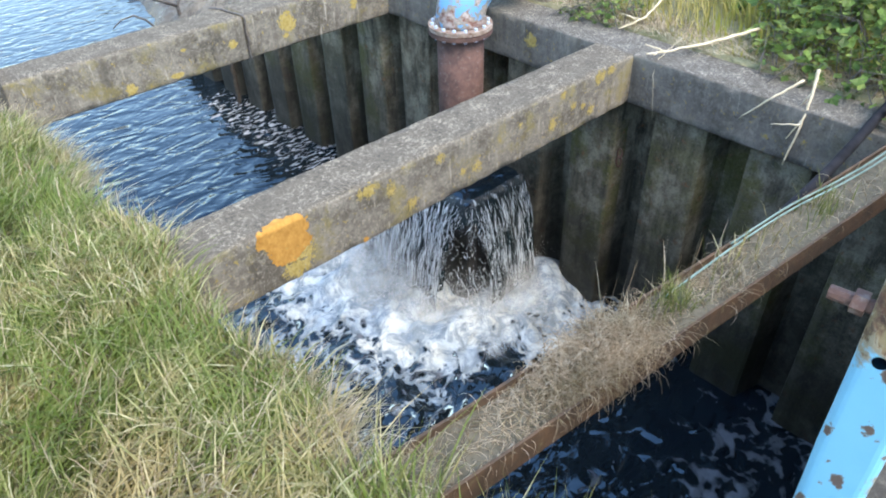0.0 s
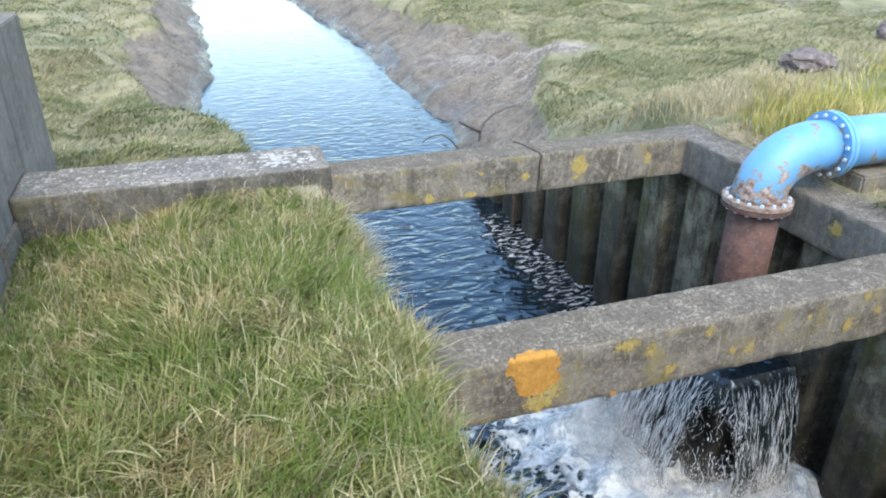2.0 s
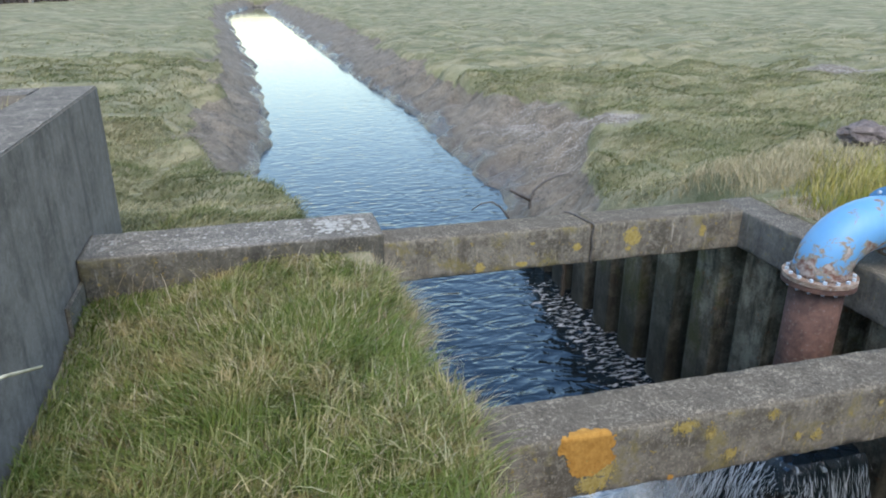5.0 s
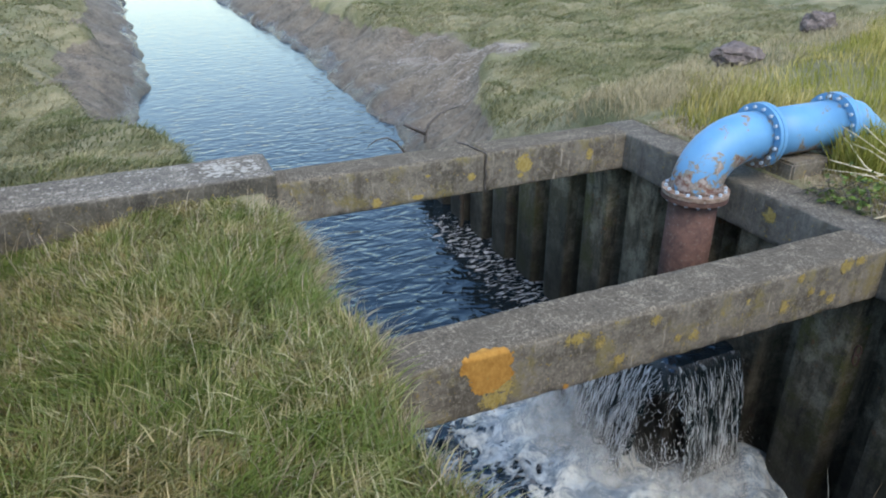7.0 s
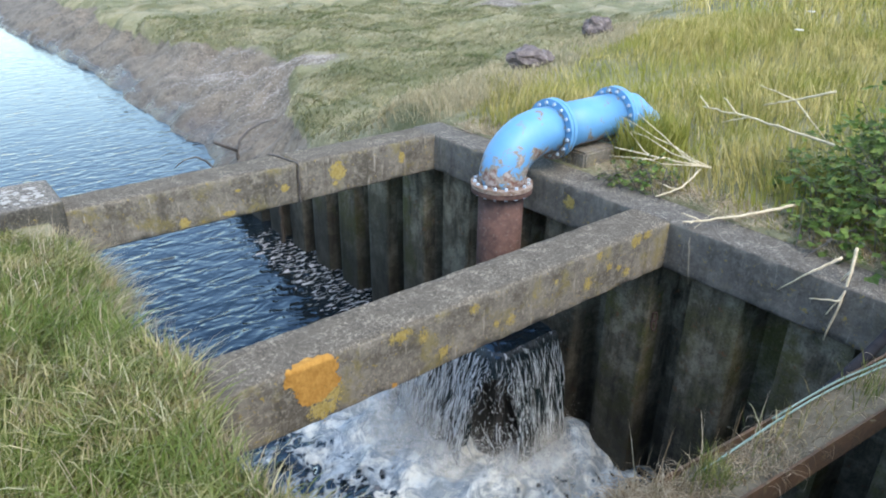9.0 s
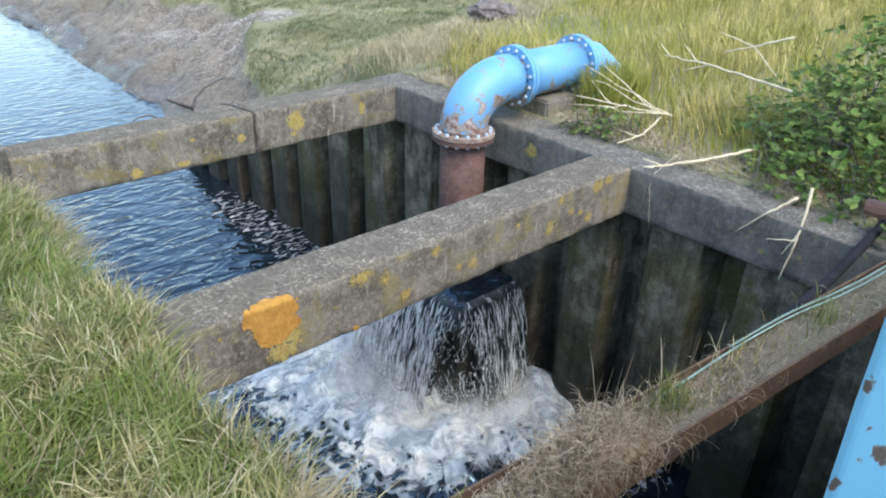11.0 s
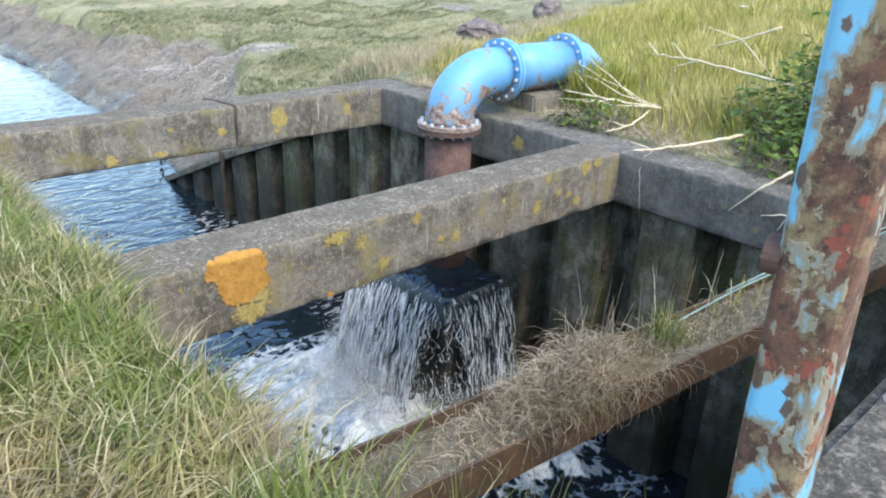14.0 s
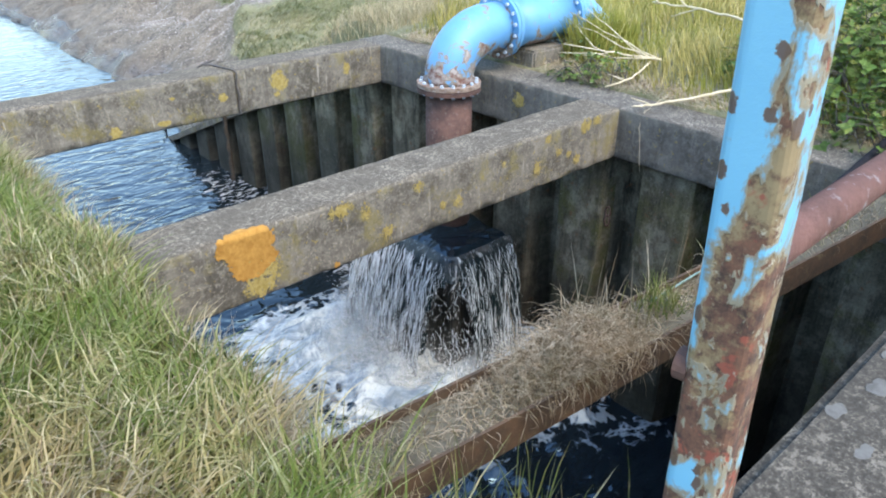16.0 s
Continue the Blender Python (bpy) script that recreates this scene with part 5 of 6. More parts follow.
blades("tan_grass", GRASS_TAN, x, y, land(x, y)[0], r.uniform(0.07, 0.21, len(x)), 0.0045, 0.9, (0.05, 0.1), 19, "pale tan grass at the brow of the levee")


r = np.random.default_rng(81)
x, y = r.uniform(0.82, 1.5, 900), r.uniform(0.85, 1.24, 900)
blades("pipe_grass", GRASS_BANK, x, y, land(x, y)[0], r.uniform(0.3, 0.62, 900), 0.005, 0.5, (0.0, 0.1), 82, "tall grass standing in front of the blue pipe")
x, y = r.uniform(0.5, 2.6, 2600), r.uniform(3.5, 5.0, 2600)
blades("tan_grass", GRASS_TAN, x, y, land(x, y)[0], r.uniform(0.12, 0.3, 2600), 0.004, 0.8, (0.05, 0.1), 83, "pale tan grass behind the capping beam")


x, y = scatter(8500, 0.34, 0.85, -2.2, 3.2, 84, lambda x, y: ~((np.abs(y - PY) < 0.3)) & (x > 0.40 + 0.08 * vnoise(y * 3.1, 0 * y, 85)))
r = np.random.default_rng(86)
blades("edge_straw", GRASS_DRY, x, y, np.maximum(land(x, y)[0], 0.0), r.uniform(0.06, 0.2, len(x)), 0.0028, 1.3, (-0.35, 0.0), 87, "dead straw lying along the back of the capping beam", 1.0, 0.6, 1.5)
x, y = scatter(1500, -8.2, -6.8, 1.0, 4.4, 88, None, 1.5)
r = np.random.default_rng(89)
blades("planter_grass", GRASS_TAN, x, y, np.full(len(x), 1.13), r.uniform(0.08, 0.26, len(x)), 0.005, 0.7, (0.1, 0.0), 90, "thin straw grass on the wall's gravel fill")


# marsh turf
def turf(n, x0, x1, y0, y1, seed, l0, l1, w, clump, up=0.7):
    def ok(x, y):
        z, mud = land(x, y)
        return (mud < 0.38) & ~((y < 4.2 + 0.30 * x) & (x > 0)) & ~((x < -6.0) & (y < 5.1)) & (y > 3.7)
    x, y = scatter(n, x0, x1, y0, y1, seed, ok, clump)
    r = np.random.default_rng(seed + 1)
    return blades("marsh_grass", GRASS_MARSH, x, y, land(x, y)[0], r.uniform(l0, l1, len(x)), w, 1.1, (0.3, -0.2), seed + 2, "low grey-green salt marsh grass combed flat by tides", 0.9, up, 0.5)


turf(115000, -12, -3.7, 3.7, 16, 21, 0.09, 0.24, 0.007, 0.8)
turf(60000, -20, -4.5, 14, 32, 41, 0.12, 0.30, 0.012, 0.5, 0.6)
turf(150000, 0.6, 18, 5, 24, 24, 0.10, 0.27, 0.009, 0.7)
turf(46000, -30, 34, 16, 48, 27, 0.14, 0.34, 0.018, 0.35, 0.4)

# dry growth on the steel channel
def curls(name, mat, x, y, z, length, thick, seed, label):
    """Curled dead straws: three-sided stalks that arch over and droop, one mesh."""
    r = np.random.default_rng(seed)
    n, steps = len(x), 6
    head = r.uniform(0, 2 * np.pi, n)
    rise, turn, droop = r.uniform(0.25, 1.5, n), r.normal(0, 0.45, n), r.uniform(0.25, 0.75, n)
    p = np.stack([x, y, z - 0.01], -1)
    rings = []
    for k in range(steps + 1):
        w = (thick * r.uniform(0.85, 1.15, n) * (1.0 - 0.75 * k / steps))[:, None]
        out = np.stack([-np.sin(head), np.cos(head), 0 * head], -1)
        up = np.stack([-np.cos(head) * np.sin(rise), -np.sin(head) * np.sin(rise), np.cos(rise)], -1)
        rings += [p + out * w, p - 0.5 * out * w + 0.87 * up * w, p - 0.5 * out * w - 0.87 * up * w]
        way = np.stack([np.cos(head) * np.cos(rise), np.sin(head) * np.cos(rise), np.sin(rise)], -1)
        p = p + way * (length / steps)[:, None]
        rise, head = rise - droop * r.uniform(0.5, 1.5, n), head + turn
    co = np.stack(rings, 1).reshape(-1, 3)
    m = 3 * (steps + 1)
    quad = np.array([(3 * k + i, 3 * k + (i + 1) % 3, 3 * k + 3 + (i + 1) % 3, 3 * k + 3 + i) for k in range(steps) for i in range(3)])
    faces = (np.arange(n)[:, None, None] * m + quad[None]).reshape(-1, 4)
    me = bpy.data.meshes.new(name)
    me.vertices.add(len(co))
    me.vertices.foreach_set("co", co.ravel())
    me.loops.add(faces.size)
    me.loops.foreach_set("vertex_index", faces.ravel())
    me.polygons.add(len(faces))
    me.polygons.foreach_set("loop_start", np.arange(0, faces.size, 4))
    me.update(calc_edges=True)
    me.polygons.foreach_set("use_smooth", np.full(len(faces), True))
    me.materials.append(mat)
    return tagged(new(name, me), label, "grass", kind="stuff")


r = np.random.default_rng(31)
d = np.concatenate([r.uniform(0.1, CH_L * 0.72, 420), r.normal(1.36, 0.17, 2600), r.normal(0.65, 0.28, 300), r.normal(2.1, 0.2, 250)])
d = d[(d > 0.05) & (d < CH_L - 0.3)]
s = r.uniform(-0.115, 0.11, len(d))
heap = CH_Z - 0.030 + 0.15 * np.exp(-((d - 1.36) / 0.24) ** 2) * (1 - np.clip(s / 0.15, -1, 1) ** 2) * r.random(len(d))
ln = r.uniform(0.07, 0.17, len(d)) * (1 + 0.4 * np.exp(-((d - 1.38) / 0.35) ** 2))
curls("dry_grass_tuft", GRASS_DRY, CH0.x + ch_way.x * d + ch_side.x * s, CH0.y + ch_way.y * d + ch_side.y * s, heap, ln, 0.0017, 32, "matted curling dead straw heaped on the steel channel")
d = np.concatenate([r.uniform(0.1, CH_L * 0.75, 800), r.normal(1.38, 0.22, 900)])
s = r.uniform(-0.11, 0.11, len(d))
blades("dead_tufts", GRASS_TAN, CH0.x + ch_way.x * d + ch_side.x * s, CH0.y + ch_way.y * d + ch_side.y * s, np.full(len(d), CH_Z - 0.034), r.uniform(0.04, 0.12, len(d)), 0.0016, 1.0, (0.0, -0.05), 36, "short withered tufts among the straw on the channel", 0.9, 0.8, 6.0)
d = np.concatenate([r.normal(1.85, 0.06, 150), r.normal(3.0, 0.10, 60), r.normal(2.3, 0.3, 60)])
s = r.uniform(-0.06, 0.10, len(d))
blades("green_tuft", GRASS, CH0.x + ch_way.x * d + ch_side.x * s, CH0.y + ch_way.y * d + ch_side.y * s, np.full(len(d), CH_Z - 0.034), r.uniform(0.08, 0.27, len(d)), 0.0024, 0.6, (0.0, 0.0), 33, "small green tufts growing on the channel")
d = r.normal(1.6, 0.34, 30)
s = r.uniform(-0.05, 0.11, len(d))
blades("seed_stalks", GRASS_DRY, CH0.x + ch_way.x * d + ch_side.x * s, CH0.y + ch_way.y * d + ch_side.y * s, np.full(len(d), CH_Z), r.uniform(0.22, 0.46, len(d)), 0.0021, 0.3, (0.0, 0.0), 34, "thin upright seed stalks on the channel", 0.3)
# growth at the foot of the headwall
x = r.normal(-3.72, 0.10, 160)
y = r.normal(-2.30, 0.10, 160)
blades("ledge_grass", GRASS, x, y, np.full(160, -0.02), r.uniform(0.34, 0.62, 160), 0.003, 0.35, (0.05, 0.0), 35, "fresh green blades by the headwall")


# ---- dead branches ----
def branch(pts, r, side_shoots, label, seed):
    """A dead branch: a stem and its shoots, each (place on stem 0..1, end offset)."""
    pts = [Vector(p) for p in pts]
    thing = tagged(empty("dead_branch", pts[0]), label, "branch", "bleached dead branches")
    rng = random.Random(seed)

    def bent(a, b, n=6, wob=0.008):
        ln = (b - a).length
        return [a.lerp(b, k / n) + Vector((rng.gauss(0, 1), rng.gauss(0, 1), rng.gauss(0, 1))) * wob * ln * (0 < k < n) for k in range(n + 1)]

    line = []
    for a, b in zip(pts, pts[1:]):
        line += bent(a, b)[(1 if line else 0):]
    ob = part("stem", tube(bmesh.new(), line, r * 1.6, r * 0.75, 7), TWIG, thing, smooth=True)
    ob.matrix_parent_inverse = Matrix.Translation(-pts[0])
    for f, off in side_shoots:
        a = line[min(len(line) - 1, int(f * (len(line) - 1)))]
        ob = part("shoot", tube(bmesh.new(), bent(a, a + Vector(off), 5, 0.015), r * 1.05, r * 0.5, 6), TWIG, thing, smooth=True)
        ob.matrix_parent_inverse = Matrix.Translation(-pts[0])
    return thing


branch([(1.0, 0.30, 0.17), (0.78, 0.72, 0.20), (0.60, 1.08, 0.24)], 0.0065, [(0.05, (-0.24, 0.86, 0.32)), (0.1, (-0.20, 0.66, 0.20)), (0.12, (-0.44, 0.70, 0.0)), (0.45, (-0.22, 0.20, -0.03)), (0.6, (0.12, 0.42, 0.16)), (0.2, (-0.05, 0.62, 0.34))], "bleached forked branch lying on the levee grass", 1)
branch([(0.95, 0.38, 0.14), (0.55, 0.28, 0.09), (0.25, 0.33, 0.06)], 0.007, [(0.6, (-0.08, 0.14, 0.03))], "bleached dead branch lying on the levee grass", 2)
branch([(1.6, -0.53, 0.44), (1.6, 0.02, 0.50), (1.6, 0.42, 0.53), (1.6, 0.84, 0.53)], 0.0085, [(0.62, (-0.02, 0.26, -0.10)), (0.75, (0, 0.16, 0.12)), (0.95, (0, 0.12, 0.10))], "pale branch sticking out of the brambles", 3)
branch([(1.6, -0.34, 0.89), (1.6, -0.02, 0.76), (1.6, 0.25, 0.66)], 0.007, [(0.5, (0.0, 0.34, 0.07)), (0.55, (0.02, -0.32, -0.28))], "pale branch sticking out of the brambles", 4)
branch([(0.16, -1.30, 0.22), (0.06, -1.34, 0.10), (-0.03, -1.36, -0.09), (-0.03, -1.32, -0.41)], 0.0075, [(0.55, (-0.01, -0.10, -0.13)), (0.7, (-0.01, 0.19, -0.06)), (0.62, (-0.02, 0.06, -0.16)), (0.35, (0.0, 0.06, -0.12))], "forked dead twig hanging over the capping beam", 5)
branch([(0.10, -1.25, 0.15), (-0.03, -1.12, 0.02), (-0.03, -0.945, -0.19)], 0.0065, [], "dead twig hanging over the capping beam", 6)
branch([(0.42, -0.15, 0.06), (0.05, -0.19, 0.015), (-0.02, -0.2, -0.1), (-0.02, -0.26, -0.44)], 0.0016, [], "thin dry stem trailing over the capping beam", 7)
branch([(0.75, -0.60, 0.16), (0.38, -0.40, 0.10), (0.12, -0.20, 0.05), (-0.02, -0.12, 0.05)], 0.008, [(0.7, (-0.08, 0.14, 0.04)), (0.85, (-0.10, -0.04, 0.02))], "bleached branch lying across the capping beam", 9)
branch([(2.1, -0.9, 0.2), (2.12, -0.9, 0.75), (2.15, -0.88, 1.15)], 0.008, [(0.5, (-0.15, 0.1, 0.3))], "upright dead stem among the brambles", 8)

stem = tagged(empty("withered_plant", (-5.75, -1.35, -0.3)), "pale dead plant stem bent over beside the grey wall", "plant")
for nm, b, m in (("stalk", tube(bmesh.new(), [(-5.75, -1.35, -0.32), (-5.68, -1.05, 0.6), (-5.62, -0.75, 1.10), (-5.6, -0.45, 1.0), (-5.6, -0.11, 0.84)], 0.008, 0.006, 7), TWIG),):
    part(nm, b, m, stem, smooth=True).matrix_parent_inverse = Matrix.Translation((5.75, 1.35, 0.3))


# ---- brambles ----
def leaf(bm, at, way, up, size):
    way, up = way.normalized(), up.normalized()
    side = way.cross(up).normalized()
    p = [at, at + way * size * 0.45 + side * size * 0.38, at + way * size, at + way * size * 0.45 - side * size * 0.38]
    v = [bm.verts.new(q) for q in p]
    m = bm.verts.new(at + way * size * 0.5 - up * size * 0.10)
    for k in range(4):
        bm.faces.new((v[k], v[(k + 1) % 4], m))


def bush(name, base, clumps, n, size, mat, label, category, seed):
    """Arching canes with leaves in threes; clumps: (x, y, z, radius)."""
    rng = random.Random(seed)
    thing = tagged(empty(name, base), label, category)
    canes, leaves = bmesh.new(), bmesh.new()
    for cx, cy, cz, rad in clumps:
        c = Vector((cx, cy, cz))
        for k in range(10):
            a = rng.uniform(0, 2 * math.pi)
            tip = c + Vector((math.cos(a), math.sin(a), rng.uniform(-0.2, 0.8))) * rad
            foot = Vector((cx + rng.gauss(0, 0.12), cy + rng.gauss(0, 0.12), base[2]))
            tube(canes, [foot, foot.lerp(tip, 0.5) + Vector((0, 0, rad * 0.4)), tip], 0.005, 0.002, 5)
        for k in range(int(n * rad * rad)):
            d = Vector((rng.gauss(0, 1), rng.gauss(0, 1), rng.gauss(0, 0.8))).normalized()
            p = c + d * rad * rng.uniform(0.55, 1.08) * (1 + 0.35 * noise.noise(d * 2.2 + c * 3))
            if p.z < base[2] - 0.25:
                continue
            way = (d + Vector((rng.gauss(0, 0.7), rng.gauss(0, 0.7), -0.3))).normalized()
            up = (Vector((0, 0, 1)) + Vector((rng.gauss(0, 0.4), rng.gauss(0, 0.4), 0)) + d * 0.4)
            if abs(way.dot(up.normalized())) > 0.93:
                continue
            s = size * rng.uniform(0.6, 1.3)
            leaf(leaves, p, way, up, s)
            if rng.random() < 0.6:
                side = way.cross(up).normalized()
                leaf(leaves, p, way * 0.4 + side, up, s * 0.8)
                leaf(leaves, p, way * 0.4 - side, up, s * 0.8)
    for nm, b, m in (("cane_tangle", canes, DRIFT), ("foliage", leaves, mat)):
        ob = part(nm, b, m, thing)
        ob.matrix_parent_inverse = Matrix.Translation(-Vector(base))
    return thing


bush("bramble_bush", (1.3, -1.3, 0.0), [(1.5, -0.95, 0.72, 0.38), (1.95, -1.15, 0.92, 0.42), (1.2, -1.05, 0.50, 0.36), (0.75, -0.95, 0.13, 0.28), (1.1, -0.75, 0.26, 0.36), (0.52, -1.35, 0.12, 0.28), (0.95, -1.3, 0.28, 0.40), (1.5, -0.9, 0.36, 0.45), (0.42, -1.72, 0.10, 0.27), (1.0, -1.8, 0.30, 0.45), (1.5, -1.5, 0.45, 0.50), (2.1, -1.1, 0.45, 0.50), (0.22, -1.98, 0.04, 0.20), (1.4, -0.30, 0.16, 0.28), (0.85, -0.72, 0.10, 0.24), (0.5, -1.0, 0.07, 0.22), (1.9, -0.45, 0.28, 0.34), (2.2, -1.9, 0.5, 0.6), (1.4, -2.4, 0.4, 0.6), (0.8, -2.4, 0.3, 0.4)], 1050, 0.072, BRAMBLE, "dark green bramble thicket spilling over the capping beam", "bush", 71)
bush("wall_plant", (0.45, 0.72, 0.0), [(0.42, 0.70, 0.10, 0.19), (0.55, 0.52, 0.12, 0.20), (0.33, 0.86, 0.05, 0.12)], 2600, 0.042, BRAMBLE, "small leafy green weed at the edge of the capping beam", "plant", 72)


# ---- cables and hose on the channel ----
def cable(name, pts, r, mat, label, category):
    fine = []
    pts = [Vector(p) for p in pts]
    for i in range(len(pts) - 1):
        p0, p1, p2, p3 = pts[max(i - 1, 0)], pts[i], pts[i + 1], pts[min(i + 2, len(pts) - 1)]
        for k in range(8):
            t = k / 8
            fine.append(0.5 * ((2 * p1) + (p2 - p0) * t + (2 * p0 - 5 * p1 + 4 * p2 - p3) * t * t + (3 * p1 - p0 - 3 * p2 + p3) * t ** 3))
    fine.append(pts[-1])
    return tagged(finish(name, tube(bmesh.new(), fine, r, None, 8), mat, smooth=True), label, category)


cable("cable", [(-2.3, -1.775, 0.06), (-1.8, -1.82, 0.10), (-1.34, -1.87, 0.11), (-0.88, -1.95, 0.11), (-0.4, -2.01, 0.12), (0.8, -2.12, 0.18)], 0.005, CABLE, "pale green cable lying along the steel channel", "cable")
cable("cable", [(-1.8, -1.80, 0.10), (-1.34, -1.845, 0.11), (-0.88, -1.925, 0.115), (-0.4, -1.985, 0.125), (0.8, -2.09, 0.18)], 0.005, CABLE, "second pale green cable lying along the steel channel", "cable")
cable("hose", [(-1.4, -1.80, -0.02), (-0.75, -1.805, 0.04), (0.2, -1.74, 0.06), (0.9, -1.70, 0.10)], 0.032, HOSE, "black hose lying behind the steel channel", "hose")


cable("rope", [(-1.80, 3.46, 0.008), (-1.75, 3.38, 0.010), (-1.71, 3.22, 0.006), (-1.68, 3.06, 0.006), (-1.670, 3.040, -0.04), (-1.684, 3.044, -0.13), (-1.668, 3.042, -0.22), (-1.682, 3.044, -0.31), (-1.672, 3.042, -0.40)], 0.009, DRIFT, "dark old rope draped over the joint of the beam", "rope")


# ---- rocks, flowers, driftwood, shells ----
def rock(at, size, seed, label):
    bm = bmesh.new()
    bmesh.ops.create_icosphere(bm, subdivisions=4, radius=1.0)
    for v in bm.verts:
        d = v.co.normalized()
        v.co = Vector((d.x * size[0], d.y * size[1], d.z * size[2])) * (1 + 0.28 * noise.noise(d * 1.7 + Vector((seed, 0, 0))) + 0.12 * noise.noise(d * 5 + Vector((seed, 3, 0))))
    ob = finish("rock", bm, ROCK)
    ob.location = at
    return tagged(ob, label, "rock", "rocks on the levee")


for k, (x, y, w, h) in enumerate(((-7.02, 3.9, 0.11, 0.07), (-7.25, 3.75, 0.09, 0.06), (-6.98, 3.45, 0.08, 0.05), (-7.2, 4.2, 0.10, 0.06), (-7.5, 3.3, 0.07, 0.05), (-7.4, 4.05, 0.08, 0.05))):
    bm = bmesh.new()
    bmesh.ops.create_icosphere(bm, subdivisions=3, radius=1.0)
    for v in bm.verts:
        d = v.co.normalized()
        v.co = Vector((d.x * w, d.y * w * 0.8, d.z * h)) * (1 + 0.3 * noise.noise(d * 1.6 + Vector((k * 3.1, 0, 0))) + 0.14 * noise.noise(d * 5 + Vector((k, 3, 0))))
    ob = finish("rubble", bm, RUBBLE)
    ob.location = (x, y, 1.13 + h * 0.45)
    tagged(ob, "brown lump of rubble lying on the gravel fill", "rubble", "rubble on the wall's fill")


def on_land(x, y, dz=0.0):
    return (x, y, float(land(x, y)[0]) + dz)


rock(on_land(3.41, 5.02, 0.10), (0.40, 0.28, 0.18), 1, "pale grey lump of rock in the grass")
rock(on_land(6.38, 6.17, 0.14), (0.30, 0.25, 0.24), 2, "dark lump of rubble in the grass")


def flower(x, y, h):
    base = on_land(x, y)
    thing = tagged(empty("wild_flower", base), "white flat-topped wild flower among tall grass", "flower", "white flowers")
    part("stem", tube(bmesh.new(), [(0, 0, 0), (0.02, 0, h * 0.6), (0.03, 0.02, h)], 0.004, 0.003, 6), BRAMBLE, thing)
    bm = bmesh.new()
    rng = random.Random(x)
    for k in range(60):
        a, q = rng.uniform(0, 6.3), rng.random() ** 0.5 * 0.06
        blob(bm, (0.03 + q * math.cos(a), 0.02 + q * math.sin(a), h + 0.01 - q * q), *FACE_T, 0.016, k, 0.006, 6)
    part("umbel", bm, PETAL, thing)


flower(7.9, 2.9, 0.55)
flower(6.3, 2.3, 0.5)

drift = tagged(empty("driftwood", (0.7, 10.5, -2.5)), "dark wet driftwood branch stranded on the mud", "driftwood")
for nm, pts, r0, r1 in (
    ("limb", [(0.73, 10.5, -2.75), (0.69, 10.5, -2.31), (0.69, 10.5, -2.19), (0.78, 10.52, -1.99), (1.0, 10.55, -1.83), (1.26, 10.6, -1.75), (1.51, 10.6, -1.71)], 0.045, 0.015),
    ("limb", [(0.69, 10.5, -2.19), (0.44, 10.45, -2.04), (0.19, 10.4, -1.89)], 0.032, 0.040),
    ("stub", [(0.74, 10.5, -2.62), (0.94, 10.5, -2.45)], 0.035, 0.03),
    ("twig", [(0.24, 10.5, -2.75), (0.22, 10.5, -2.53), (0.03, 10.5, -2.29), (-0.16, 10.5, -2.16), (-0.40, 10.5, -2.18), (-0.59, 10.5, -2.29)], 0.026, 0.010),
):
    ob = part(nm, tube(bmesh.new(), pts, r0, r1, 8), DRIFT, drift, smooth=True)
    ob.matrix_parent_inverse = Matrix.Translation((-0.7, -10.5, 2.5))


def shells(bm):
    rng = random.Random(77)
    for cx, cy, sx, sy, n in ((3.7, 13.6, 1.1, 1.4, 3400), (3.4, 17.2, 1.1, 1.7, 2200), (18.2, 20.9, 2.2, 1.0, 1500)):
        for k in range(n):
            x, y = rng.gauss(cx, sx * 0.85), rng.gauss(cy, sy * 0.85)
            if float(land(x, y)[1]) < 0.5:
                continue
            p = Vector((x, y, lying(x, y) + 0.005))
            q = rng.uniform(0.008, 0.026) * (1.6 if cx > 10 else 1.0)
            a = rng.uniform(0, 6.3)
            u = Vector((math.cos(a), math.sin(a), rng.uniform(-0.3, 0.3)))
            v = Vector((-math.sin(a), math.cos(a), rng.uniform(-0.3, 0.3)))
            vs = [bm.verts.new(p + u * q * c + v * q * s * 0.7 + Vector((0, 0, h))) for c, s, h in ((1, 0, 0), (0, 1, 0), (-1, 0, 0), (0, -1, 0), (0, 0, q * 0.6))]
            for i in range(4):
                bm.faces.new((vs[i], vs[(i + 1) % 4], vs[4]))


bm = bmesh.new()
shells(bm)
tagged(finish("shell_bank", bm, SHELL), "scattered pale cockle shells on the mud bank", "shells", kind="stuff")


# ---- far shore ----
quay = tagged(empty("sea_wall", (-39, 103, -1.4)), "distant grey sea wall of sheet piles, timber posts and panels", "sea wall")
quay.matrix_world = Matrix.Translation((-39, 103, -1.4)) @ Matrix.Rotation(math.atan2(53.5, 24.8), 4, "Z")
TIMBER = plain("grey_timber", (0.20, 0.18, 0.15), (0.36, 0.33, 0.28), 1.2, 0.9)
PANEL = plain("grey_panel", (0.17, 0.165, 0.15), (0.29, 0.28, 0.255), 0.5, 0.9)
OLD_PILE = plain("old_quay_pile", (0.035, 0.027, 0.022), (0.12, 0.092, 0.072), 0.7, 0.9)
QUAY_END = 59.4


def quay_part(name, b, mat):
    part(name, b, mat, quay)


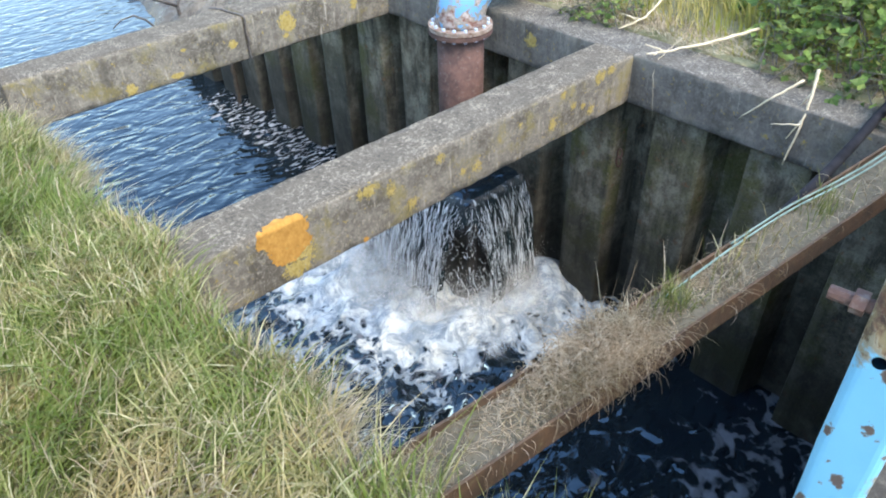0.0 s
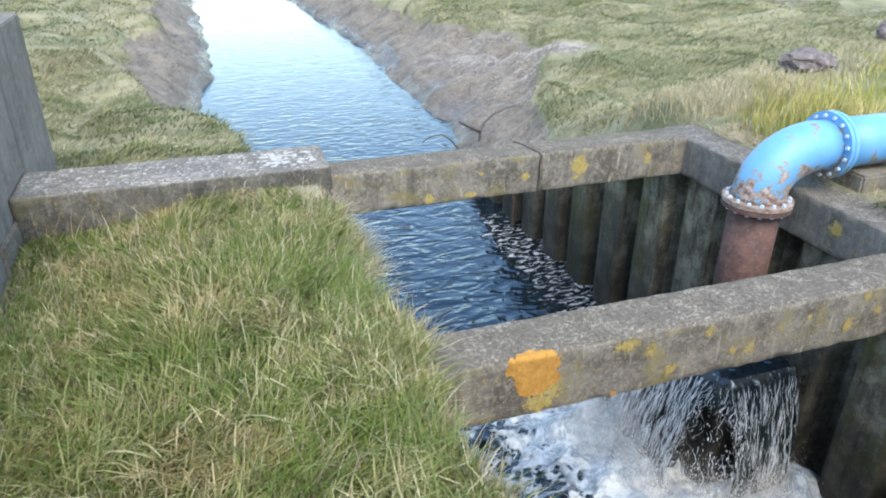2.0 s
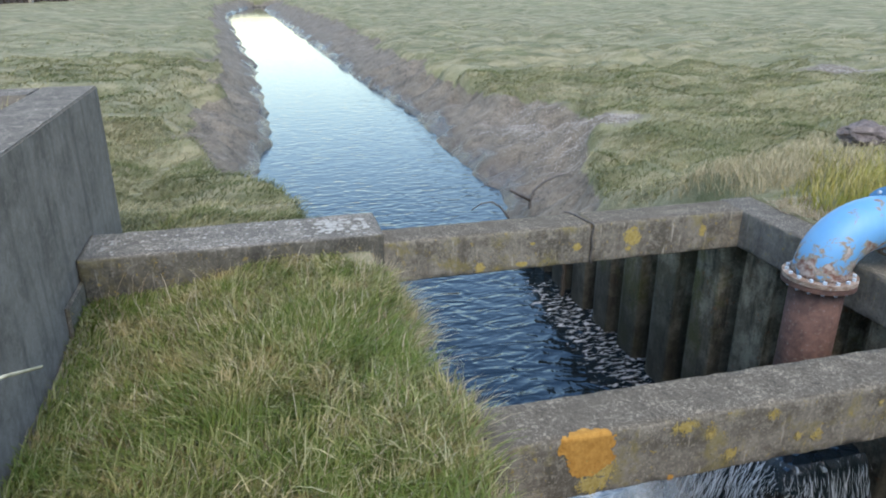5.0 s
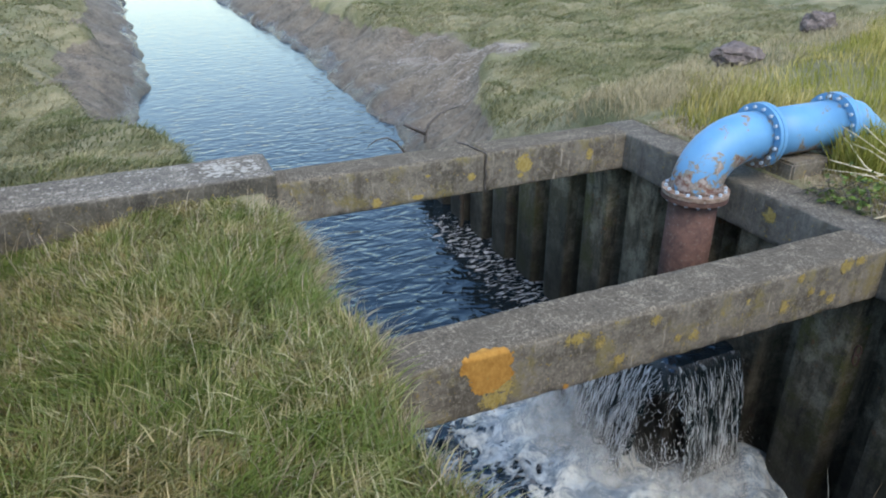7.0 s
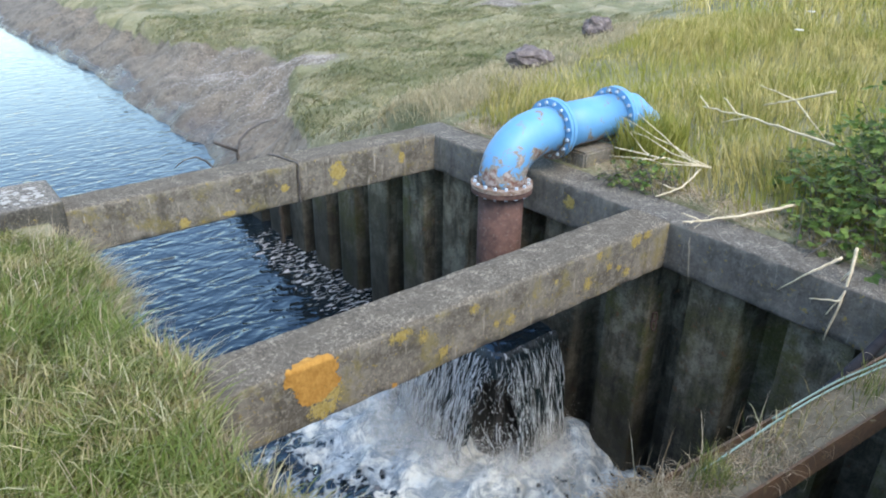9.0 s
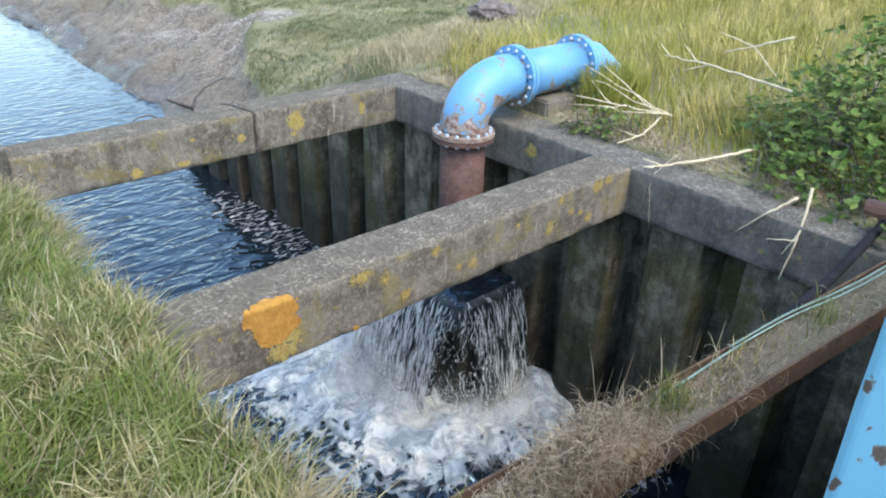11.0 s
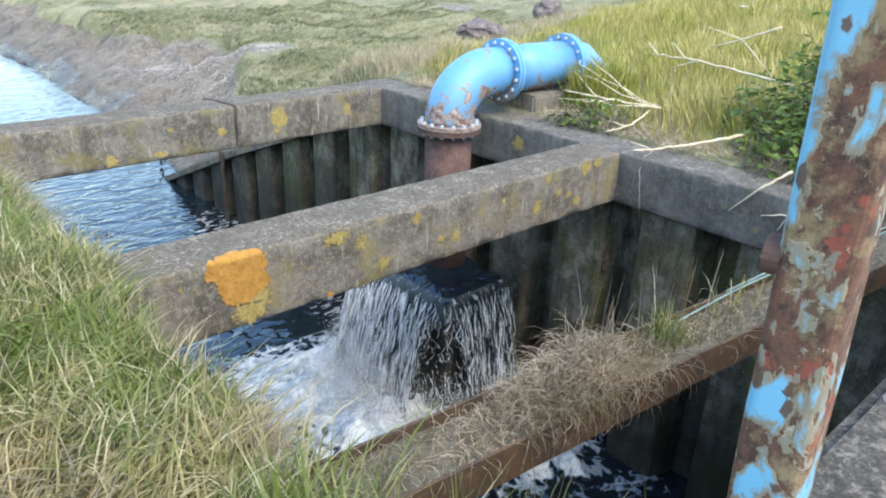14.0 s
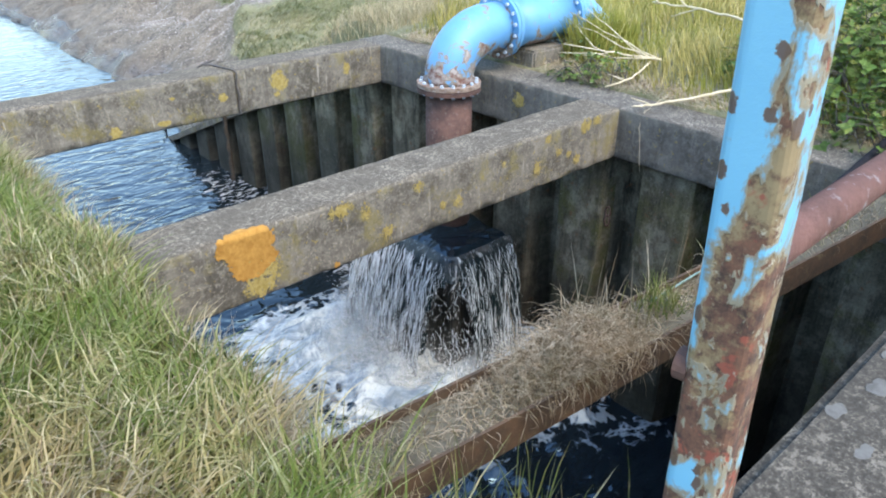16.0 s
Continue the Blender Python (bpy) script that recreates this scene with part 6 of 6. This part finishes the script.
quay_part("backing", box(bmesh.new(), -45, QUAY_END, 0.5, 1.4, -1.2, 2.4), OLD_PILE)
quay_part("waling", box(bmesh.new(), -45, QUAY_END, -0.05, 0.25, 2.35, 2.65), TIMBER)
quay_part("top_rail", box(bmesh.new(), -45, QUAY_END, 0.1, 0.5, 4.35, 4.6), TIMBER)
pan = bmesh.new()
for a, b in ((-0.35, -0.35), (0.35, -0.35), (0.55, 0.45), (-0.55, 0.45)):
    for z in (-1.2, 2.35):
        pan.verts.new((a, b, z))
bmesh.ops.convex_hull(pan, input=pan.verts)
pan_mesh = bpy.data.meshes.new("quay_pile")
pan.to_mesh(pan_mesh)
pan.free()
pan_mesh.materials.append(OLD_PILE)
for k in range(86):
    ob = new("sheet_pile", pan_mesh)
    ob.location, ob.parent = (-44.3 + 1.2 * k, 0.0, 0.0), quay
POSTS = [59.0, 54.2, 48.6] + [43.3 - 8.3 * k for k in range(10)]
for x, wide in zip(POSTS, [a - b for a, b in zip(POSTS, POSTS[1:])] + [8.3]):
    quay_part("post", box(bmesh.new(), x - 0.26, x + 0.26, -0.85, -0.4, -1.2, 3.5, 0.03), TIMBER)
    quay_part("panel", box(bmesh.new(), x - wide + 0.05, x - 0.05, 0.3, 0.6, 2.66, 4.34, 0.04), PANEL)
    quay_part("upper_panel", box(bmesh.new(), x - wide + 0.1, x - 0.1, 0.35, 0.55, 4.61, 6.2, 0.04), PANEL)

stake = tagged(empty("marker_stake", (-14.6, 27.2, -1.35)), "thin pale wooden stake standing in the marsh", "stake")
part("pole", tube(bmesh.new(), [(0, 0, -0.3), (0.01, 0, 0.6), (0.0, 0, 2.4)], 0.055, 0.045, 8), TIMBER, stake, smooth=True)


def far_bushes(bm):
    rng = random.Random(5)
    for k in range(130):
        x = rng.uniform(170, 460)
        y = 330 + 0.05 * x + rng.uniform(-15, 25)
        big = rng.uniform(1.5, 4.5) if rng.random() < 0.3 else rng.uniform(0.8, 2.0)
        for j in range(50):
            d = Vector((rng.gauss(0, 1), rng.gauss(0, 1), abs(rng.gauss(0, 0.8)))) * big * 0.5
            leaf(bm, Vector((x, y, -2)) + d * 1.4, Vector((rng.gauss(0, 1), rng.gauss(0, 1), rng.gauss(0, 1))), Vector((0.1, 0.2, 1)), big * 0.5)


bm = bmesh.new()
far_bushes(bm)
tagged(finish("distant_bushes", bm, BUSH), "far dark bushes along the edge of the marsh", "bushes", kind="stuff")
x0 = spread((80, 900, 20))
levee, gx, gy = sheet("distant_levee", x0, spread((310, 420, 10)), lambda x, y: -2.2 + 7.5 * np.exp(-((y - 375) / 28) ** 2) * ease(80, 170, x), GROUND)
attribute(levee, "mud", np.zeros(gx.shape))
tagged(levee, "distant grassy levee", "levee", kind="structure")
